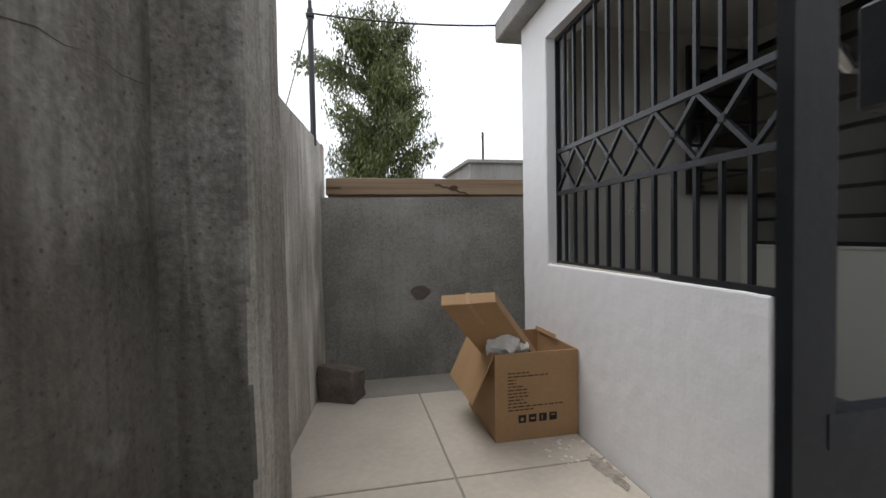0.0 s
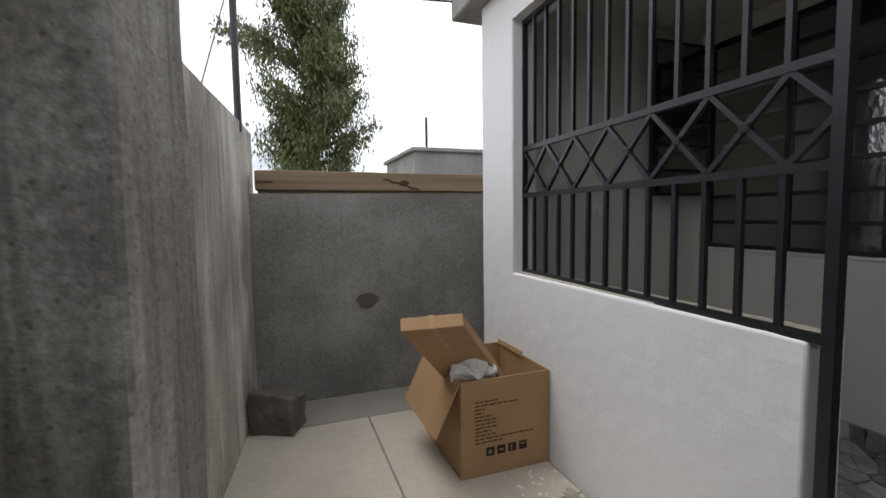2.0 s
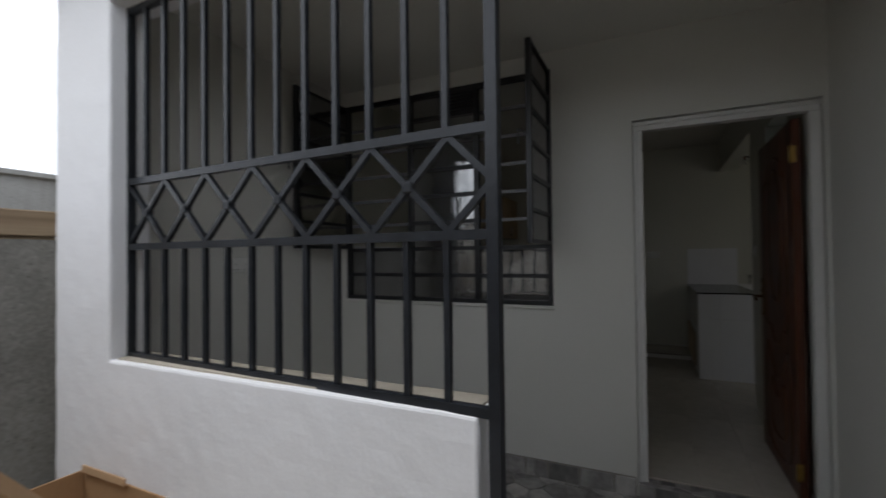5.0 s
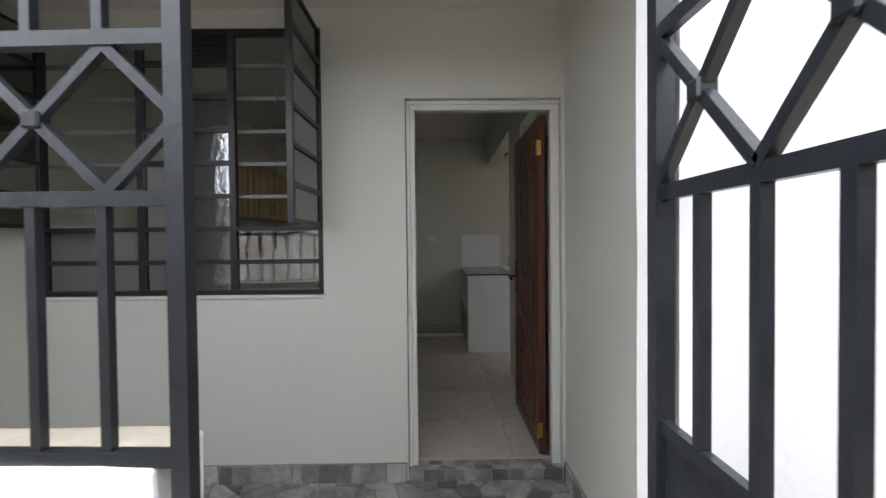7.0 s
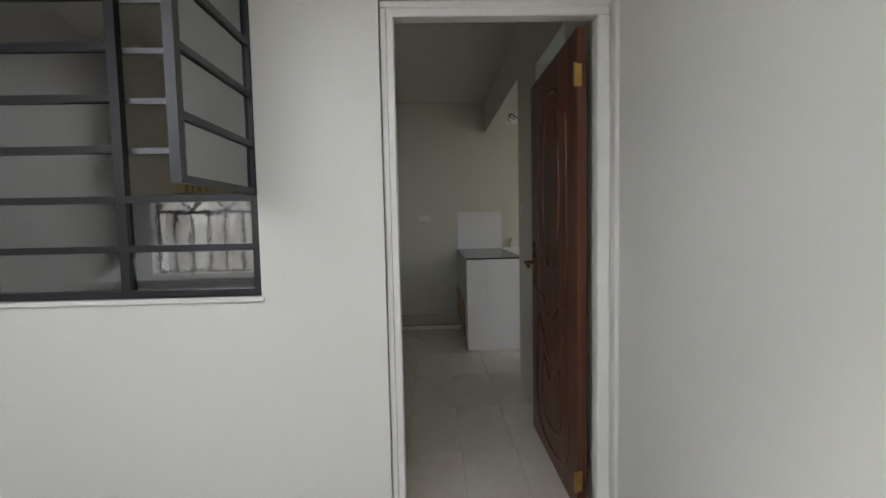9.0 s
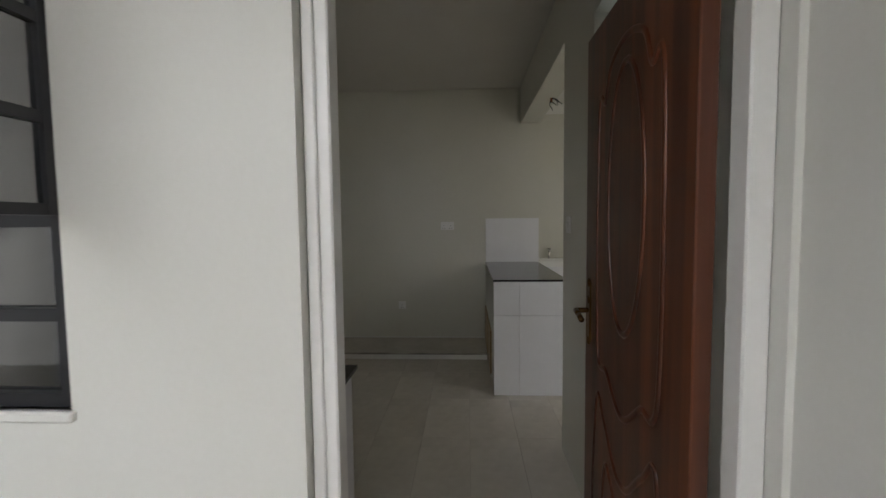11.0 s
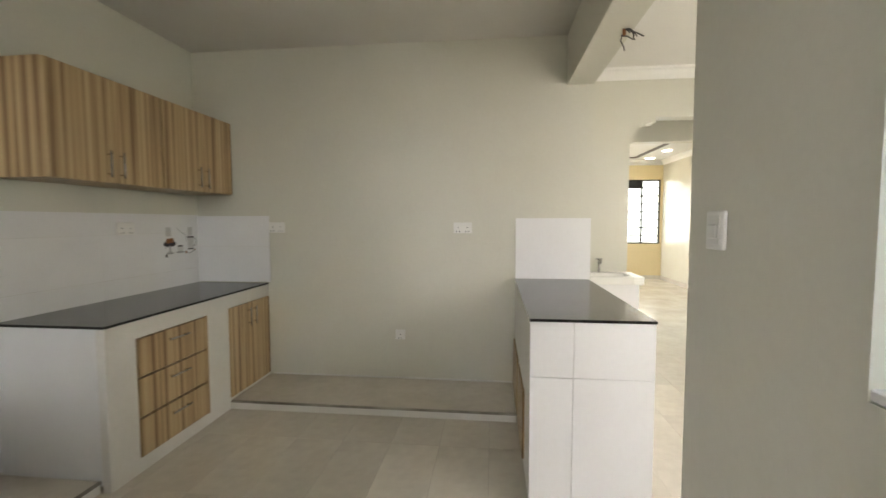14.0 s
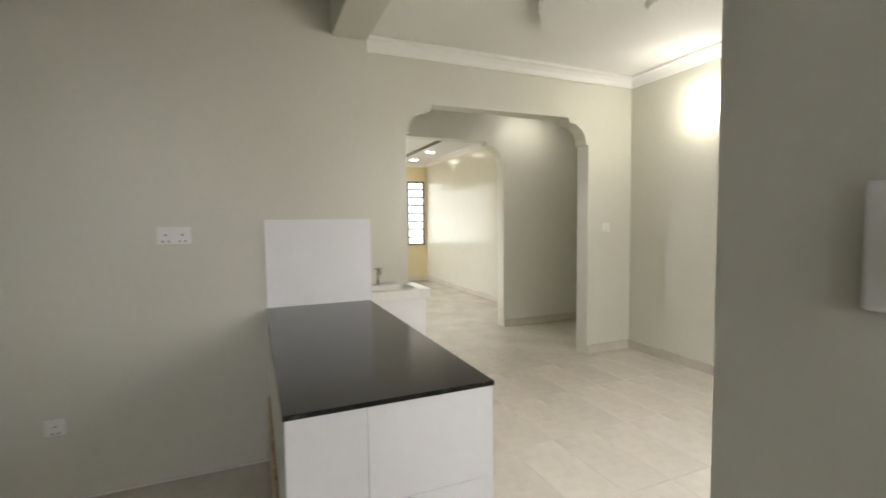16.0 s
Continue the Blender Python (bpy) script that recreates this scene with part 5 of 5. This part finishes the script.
def loose_wires():
    t = thing("loose_wires", (6.57, 0.205, 2.388), "bare black electrical wires hanging from the beam", "wires")
    rng = random.Random(5)
    for k in range(5):
        p = Vector((6.57, 0.205, 2.392))
        pts = [p]
        for q in range(4):
            p = p + Vector((rng.uniform(-0.03, 0.03), -rng.uniform(-0.012, 0.03), rng.uniform(-0.03, 0.0)))
            pts.append(p)
        part("wire", tube(pts, 0.0035, 5), CABLE, t)
    part("knot", rod((6.57, 0.205, 2.36), (6.572, 0.205, 2.392), 0.010, 8), PRINT_BROWN, t, "taped wire knot")


loose_wires()


def partition_window():
    w = thing("window_2", (4.3, 0.2, PZ0), "small black steel window in the partition wall", "window", kind="structure")
    ya, yb = 0.19, 0.222
    part("window_frame", boxes([((PX0, ya, PZ0), (PX0 + 0.03, yb, PZ1)), ((PX1 - 0.03, ya, PZ0), (PX1, yb, PZ1)), ((PX0 + 0.03, ya, PZ0), (PX1 - 0.03, yb, PZ0 + 0.03)), ((PX0 + 0.03, ya, PZ1 - 0.03), (PX1 - 0.03, yb, PZ1))]), BLACK_FRAME, w)
    part("mullion", box(((PX0 + PX1) / 2 - 0.015, ya, PZ0 + 0.03), ((PX0 + PX1) / 2 + 0.015, yb, PZ1 - 0.03)), BLACK_FRAME, w)
    part("window_sill", box((PX0, 0.222, PZ0 + 0.001), (PX1, 0.371, PZ0 + 0.02), 0.003), TILE_WHITE, w, "white sill")
    step = (PZ1 - PZ0) / 6
    for k in range(1, 6):
        for a, b in ((PX0 + 0.03, (PX0 + PX1) / 2 - 0.015), ((PX0 + PX1) / 2 + 0.015, PX1 - 0.03)):
            part("glazing_bar", box((a, ya, PZ0 + k * step - 0.011), (b, yb, PZ0 + k * step + 0.011)), BLACK_FRAME, w)
    for k in range(6):
        for a, b in ((PX0 + 0.03, (PX0 + PX1) / 2 - 0.015), ((PX0 + PX1) / 2 + 0.015, PX1 - 0.03)):
            p = part("pane", box((a, 0.204, PZ0 + k * step + 0.011), (b, 0.208, PZ0 + (k + 1) * step - 0.011)), OBSCURE, w)
            p.visible_shadow = False


partition_window()

# ---- dining room, corridor and living room ----


def cornice(name, a, b, out, z):
    """Stepped white moulding from a to b along a wall; out is the way into the room."""
    a, b, out = Vector(a), Vector(b), Vector(out)
    prof = [(0, 0), (0, -0.10), (0.012, -0.10), (0.02, -0.085), (0.03, -0.06), (0.055, -0.03), (0.08, -0.02), (0.085, 0)]
    bm = bmesh.new()
    rows = [[bm.verts.new(p + out * u + Vector((0, 0, z + v))) for u, v in prof] for p in (a, b)]
    for k in range(len(prof)):
        bm.faces.new((rows[0][k], rows[0][(k + 1) % len(prof)], rows[1][(k + 1) % len(prof)], rows[1][k]))
    bm.faces.new(rows[0])
    bm.faces.new(rows[1])
    return structure(name, bm, CEILING_WHITE, "white moulded plaster cornice", "cornice")


cornice("cornice_dining_east", (8.519, -2.85, 0), (8.519, 0.15, 0), (-1, 0, 0), 2.799)
cornice("cornice_dining_south", (5.14, -2.849, 0), (8.52, -2.849, 0), (0, 1, 0), 2.799)
cornice("cornice_living_south", (10.05, -2.969, 0), (14.8, -2.969, 0), (0, 1, 0), 2.739)
cornice("cornice_living_far", (14.799, -2.97, 0), (14.799, 2.2, 0), (-1, 0, 0), 2.739)
for n_, lo_, hi_ in (("baseboard_dining_south", (5.14, -2.85, 0), (8.52, -2.835, 0.09)), ("baseboard_dining_east", (8.505, -2.835, 0), (8.52, -2.29, 0.09)), ("baseboard_corridor", (9.885, -3.4, 0), (9.90, -2.14, 0.09)),
                     ("baseboard_living", (10.05, -2.97, 0), (14.8, -2.955, 0.09)), ("baseboard_living_far", (14.785, -2.955, 0), (14.8, 2.2, 0.09))):
    structure(n_, box(lo_, hi_, 0.002), TILE_FLOOR, "beige tiled skirting along the wall", "baseboard")


def ceiling_disc():
    bm = bmesh.new()
    bmesh.ops.create_cone(bm, cap_ends=True, segments=72, radius1=0.78, radius2=0.78, depth=0.07, matrix=Matrix.Translation((7.10, -1.66, 2.763)))
    t = thing("ceiling_rose", (7.10, -1.66, 2.80), "round dropped gypsum ceiling feature", "ceiling feature")
    part("disc", bm, CEILING_WHITE, t)
    bm = bmesh.new()
    bmesh.ops.create_cone(bm, cap_ends=True, segments=40, radius1=0.10, radius2=0.12, depth=0.03, matrix=Matrix.Translation((7.10, -1.66, 2.713)))
    part("lamp_base", bm, CEILING_WHITE, t)


ceiling_disc()


def wall_lamp():
    t = thing("wall_lamp", (7.70, -2.85, 2.3), "glowing white frosted wall lamp on the dining wall", "wall lamp")
    part("backplate", box((7.64, -2.849, 2.24), (7.76, -2.83, 2.40), 0.006), CHROME, t)
    bm = bmesh.new()
    bmesh.ops.create_uvsphere(bm, u_segments=24, v_segments=14, radius=0.085, matrix=Matrix.Translation((7.70, -2.76, 2.325)) @ Matrix.Diagonal((0.9, 0.75, 1.35, 1)))
    part("shade", bm, LAMP_GLOW, t, "glowing frosted glass shade", smooth=True)
    lamp("wall_lamp_light", "POINT", 0.4, Matrix.Translation((7.66, -2.60, 2.34)), color=(1, 0.97, 0.91))


wall_lamp()


def wash_basin():
    x0, x1, y0, y1 = 8.09, 8.515, -0.43, 0.12
    t = thing("wash_basin", (8.3, -0.15, 0.0), "white ceramic washbasin on a white cabinet", "basin")
    part("cabinet", box((x0 + 0.04, y0 + 0.03, 0.0), (x1, y1 - 0.02, 0.79), 0.003), TILE_WHITE, t, "white cabinet")
    part("counter", boxes([((x0, y0, 0.79), (x1, y0 + 0.09, 0.86)), ((x0, y1 - 0.09, 0.79), (x1, y1, 0.86)), ((x0, y0 + 0.09, 0.79), (x0 + 0.06, y1 - 0.09, 0.86)), ((x1 - 0.10, y0 + 0.09, 0.79), (x1, y1 - 0.09, 0.86)), ((x0 + 0.06, y0 + 0.09, 0.79), (x1 - 0.10, y1 - 0.09, 0.80))], 0.004), SOCKET_WHITE, t, "white ceramic bowl top")
    tap = tube([Vector((8.46, -0.12, 0.86)), Vector((8.46, -0.12, 0.95)), Vector((8.44, -0.12, 0.985)), Vector((8.39, -0.12, 0.985)), Vector((8.375, -0.12, 0.955))], 0.010, 10)
    part("tap", tap, CHROME, t, "small chrome swan-neck tap", smooth=True)
    part("tap_lever", box((8.44, -0.15, 0.985), (8.47, -0.09, 0.995), 0.003), CHROME, t)


wash_basin()


def living_window():
    w = thing("window_3", (14.85, -2.1, LZ0), "large black steel window full of daylight", "window", kind="structure")
    xa, xb = 14.84, 14.88
    part("window_frame", boxes([((xa, LY0, LZ0), (xb, LY0 + 0.035, LZ1)), ((xa, LY1 - 0.035, LZ0), (xb, LY1, LZ1)), ((xa, LY0 + 0.035, LZ0), (xb, LY1 - 0.035, LZ0 + 0.035)), ((xa, LY0 + 0.035, LZ1 - 0.035), (xb, LY1 - 0.035, LZ1))]), BLACK_FRAME, w)
    cols = 4
    cw = (LY1 - LY0) / cols
    for k in range(1, cols):
        part("mullion", box((xa, LY0 + k * cw - 0.02, LZ0 + 0.035), (xb, LY0 + k * cw + 0.02, LZ1 - 0.035)), BLACK_FRAME, w)
    rows = 8
    step = (LZ1 - LZ0) / rows
    for k in range(1, rows):
        for c in range(cols):
            part("glazing_bar", box((xa, LY0 + c * cw + (0.02 if c else 0.035), LZ0 + k * step - 0.014), (xb, LY0 + (c + 1) * cw - (0.02 if c < cols - 1 else 0.035), LZ0 + k * step + 0.014)), BLACK_FRAME, w)
    for c in range(cols):
        for k in range(rows):
            if k == rows - 1 and c in (1, 2):
                part("vent_panel", box((14.852, LY0 + c * cw + 0.02, LZ0 + k * step + 0.014), (14.868, LY0 + (c + 1) * cw - 0.02, LZ1 - 0.035)), BLACK_FRAME, w)
                continue
            p = part("pane", box((14.858, LY0 + c * cw + 0.021, LZ0 + k * step + 0.015), (14.862, LY0 + (c + 1) * cw - 0.021, LZ0 + (k + 1) * step - 0.015)), CLEAR, w)
            p.visible_shadow = False


living_window()
tagged(part("backdrop", box((17.5, -9.0, -0.1), (17.6, 5.0, 6.0)), DAY_GLOW), "hazy bright daylight beyond the living room window", "backdrop", kind="structure")
structure("trim_ceiling_living", boxes([((11.0, -2.2, 2.722), (14.2, -2.12, 2.739)), ((11.0, 1.4, 2.722), (14.2, 1.48, 2.739)), ((11.0, -2.12, 2.722), (11.08, 1.4, 2.739)), ((14.12, -2.12, 2.722), (14.2, 1.4, 2.739))]), MIDLINE, "dark painted line framing the tray ceiling", "trim")


def downlight(x, y, z):
    t = thing("ceiling_light", (x, y, z), "round glowing recessed ceiling light", "ceiling light", "living room ceiling lights")
    part("trim_ring", rod((x, y, z - 0.012), (x, y, z), 0.10, 24), CEILING_WHITE, t)
    part("diffuser", rod((x, y, z - 0.018), (x, y, z - 0.012), 0.08, 24), LAMP_GLOW, t, "glowing diffuser")


for p_ in ((10.9, -1.35, 2.739), (13.2, -2.45, 2.739), (14.3, -2.5, 2.739)):
    downlight(*p_)
downlight(9.55, -2.55, 2.699)
lamp("corridor_ceiling_light", "POINT", 0.22, Matrix.Translation((9.5, -2.4, 2.55)), color=(1, 0.98, 0.93))
lamp("living_ceiling_light", "POINT", 0.5, Matrix.Translation((12.0, -1.0, 2.5)), color=(1, 0.96, 0.88))

# ---- pieces of floors ----


def floor_slabs():
    rng = random.Random(2)
    xs, ys = [-0.45, 0.93, 1.733], [-2.5, -1.35, -0.15, 1.2, 2.45, 3.62]
    for i in range(len(xs) - 1):
        for j in range(len(ys) - 1):
            a, b, c, d = xs[i] + 0.005, xs[i + 1] - 0.005, ys[j] + 0.005, ys[j + 1] - 0.005
            if i == 1:
                b = 1.722
            bm = box((a, c, PASS - 0.03), (b, d, PASS), 0.003)
            bmesh.ops.translate(bm, verts=bm.verts, vec=(0, 0, rng.uniform(-0.001, 0.001)))
            part("slab", bm, SCREED, floor_pass)
    part("cement_strip", rough_up(box((0.0, 3.625, PASS - 0.03), (1.73, 4.03, PASS - 0.003)), 4.0, 0.004, 0.15), SCREED_EDGE, floor_pass, "rough cement strip at the wall foot")


floor_slabs()


def voronoi_cells(seeds, lo, hi):
    """Polygons of the points nearest to each seed within a rectangle."""
    cells = []
    for i, s in enumerate(seeds):
        poly = [(lo[0], lo[1]), (hi[0], lo[1]), (hi[0], hi[1]), (lo[0], hi[1])]
        near = sorted(range(len(seeds)), key=lambda j: (seeds[j][0] - s[0]) ** 2 + (seeds[j][1] - s[1]) ** 2)[1:16]
        for j in near:
            q = seeds[j]
            nx, ny = q[0] - s[0], q[1] - s[1]
            lim = (q[0] ** 2 + q[1] ** 2 - s[0] ** 2 - s[1] ** 2) / 2
            out = []
            for k in range(len(poly)):
                a, b = poly[k], poly[(k + 1) % len(poly)]
                da, db = a[0] * nx + a[1] * ny - lim, b[0] * nx + b[1] * ny - lim
                if da <= 0:
                    out.append(a)
                if da * db < 0:
                    f = da / (da - db)
                    out.append((a[0] + f * (b[0] - a[0]), a[1] + f * (b[1] - a[1])))
            poly = out
            if len(poly) < 3:
                break
        if len(poly) >= 3:
            cells.append((s, poly))
    return cells


def paving():
    rng = random.Random(21)
    host = bpy.data.objects["floor_veranda"]
    lo, hi = (1.91, 0.345), (3.598, 3.375)
    seeds = []
    nx, ny = 12, 23
    for i in range(nx):
        for j in range(ny):
            seeds.append((lo[0] + (i + 0.5 + rng.uniform(-0.46, 0.46)) * (hi[0] - lo[0]) / nx, lo[1] + (j + 0.5 + rng.uniform(-0.46, 0.46)) * (hi[1] - lo[1]) / ny))
    for s, poly in voronoi_cells(seeds, lo, hi):
        shrunk = []
        for x, y in poly:
            d = math.hypot(x - s[0], y - s[1]) or 1
            f = max(0.3, 1 - 0.007 / d)
            shrunk.append((s[0] + (x - s[0]) * f, s[1] + (y - s[1]) * f))
        part("paving_stone", slab_from_outline(shrunk, 2, VER - 0.012, VER + rng.uniform(-0.002, 0.002)), STONE, host)
    # raised threshold in the doorway, faced with the same stone
    sill = structure("threshold", box((3.493, DY0 + 0.002, VER - 0.01), (3.599, DY1 - 0.002, -0.012)), GROUT, "stone-faced threshold in the kitchen doorway", "threshold")
    for a0, a1, rows, flat in ((3.494, 3.598, 2, True), (VER, -0.010, 1, False)):
        dots = [(a0 + (i + 0.5 + rng.uniform(-0.3, 0.3)) * (a1 - a0) / rows, DY0 + (j + 0.5 + rng.uniform(-0.45, 0.45)) * (DY1 - DY0) / 9) for i in range(rows) for j in range(9)]
        for s, poly in voronoi_cells(dots, (a0, DY0 + 0.004), (a1, DY1 - 0.004)):
            shrunk = []
            for x, y in poly:
                d = math.hypot(x - s[0], y - s[1]) or 1
                f = max(0.3, 1 - 0.005 / d)
                shrunk.append((s[0] + (x - s[0]) * f, s[1] + (y - s[1]) * f))
            if flat:
                part("paving_stone", slab_from_outline(shrunk, 2, -0.013, -0.008 + rng.uniform(-0.001, 0.001)), STONE, sill)
            else:
                part("paving_stone", slab_from_outline([(y, x) for x, y in shrunk], 0, 3.487, 3.494), STONE, sill)
    # stone skirting at the foot of the walls
    k = structure("baseboard_veranda", boxes([((3.488, 1.25, VER - 0.01), (3.50, 3.38, 0.03)), ((1.91, 0.34, VER - 0.01), (3.488, 0.350, 0.03))]), GROUT, "grouted stone skirting along the veranda walls", "baseboard")
    y = 1.255
    while y < 3.36:
        w = rng.uniform(0.05, 0.13)
        e = min(y + w, 3.375)
        sk = rng.uniform(-0.015, 0.015)
        part("skirting_stone", slab_from_outline([(y + 0.003, VER), (e - 0.003, VER), (e - 0.003 + sk, 0.026), (y + 0.003 + sk, 0.026)], 0, 3.480, 3.489), STONE, k)
        y = e
    x = 1.93
    while x < 3.47:
        e = min(x + rng.uniform(0.06, 0.14), 3.478)
        part("skirting_stone", slab_from_outline([(x + 0.003, VER), (e - 0.003, VER), (e - 0.003, 0.026), (x + 0.003, 0.026)], 1, 0.349, 0.357), STONE, k)
        x = e


paving()


def tiled(host, x0, x1, y0, y1, dx, dy, ox, oy):
    meshes = {}
    i0, i1 = math.floor((x0 - ox) / dx), math.ceil((x1 - ox) / dx)
    j0, j1 = math.floor((y0 - oy) / dy), math.ceil((y1 - oy) / dy)
    for i in range(i0, i1):
        for j in range(j0, j1):
            a, b = max(x0, ox + i * dx), min(x1, ox + (i + 1) * dx)
            c, d = max(y0, oy + j * dy), min(y1, oy + (j + 1) * dy)
            if b - a < 0.02 or d - c < 0.02:
                continue
            key = (round(b - a, 3), round(d - c, 3))
            if key not in meshes:
                meshes[key] = mesh_of(box((0.0008, 0.0008, -0.004), (b - a - 0.0008, d - c - 0.0008, 0.0), 0.0005), TILE_FLOOR, "tile")
            ob = new("tile", meshes[key])
            ob.parent = host
            ob.location = (a, c, 0)


tiled(bpy.data.objects["floor_kitchen"], 3.6, 7.55, 0.15, 3.42, 0.60, 0.30, 3.6, 0.02)
tiled(bpy.data.objects["floor_dining"], 5.14, 8.6, -2.85, 0.15, 0.60, 0.30, 3.6, 0.02)
tagged(part("tiles_living", box((8.6, -3.4, -0.004), (14.8, 0.15, 0.0)), TILE_FLOOR), "pale glossy floor tiles running into the living room", "floor", kind="structure")
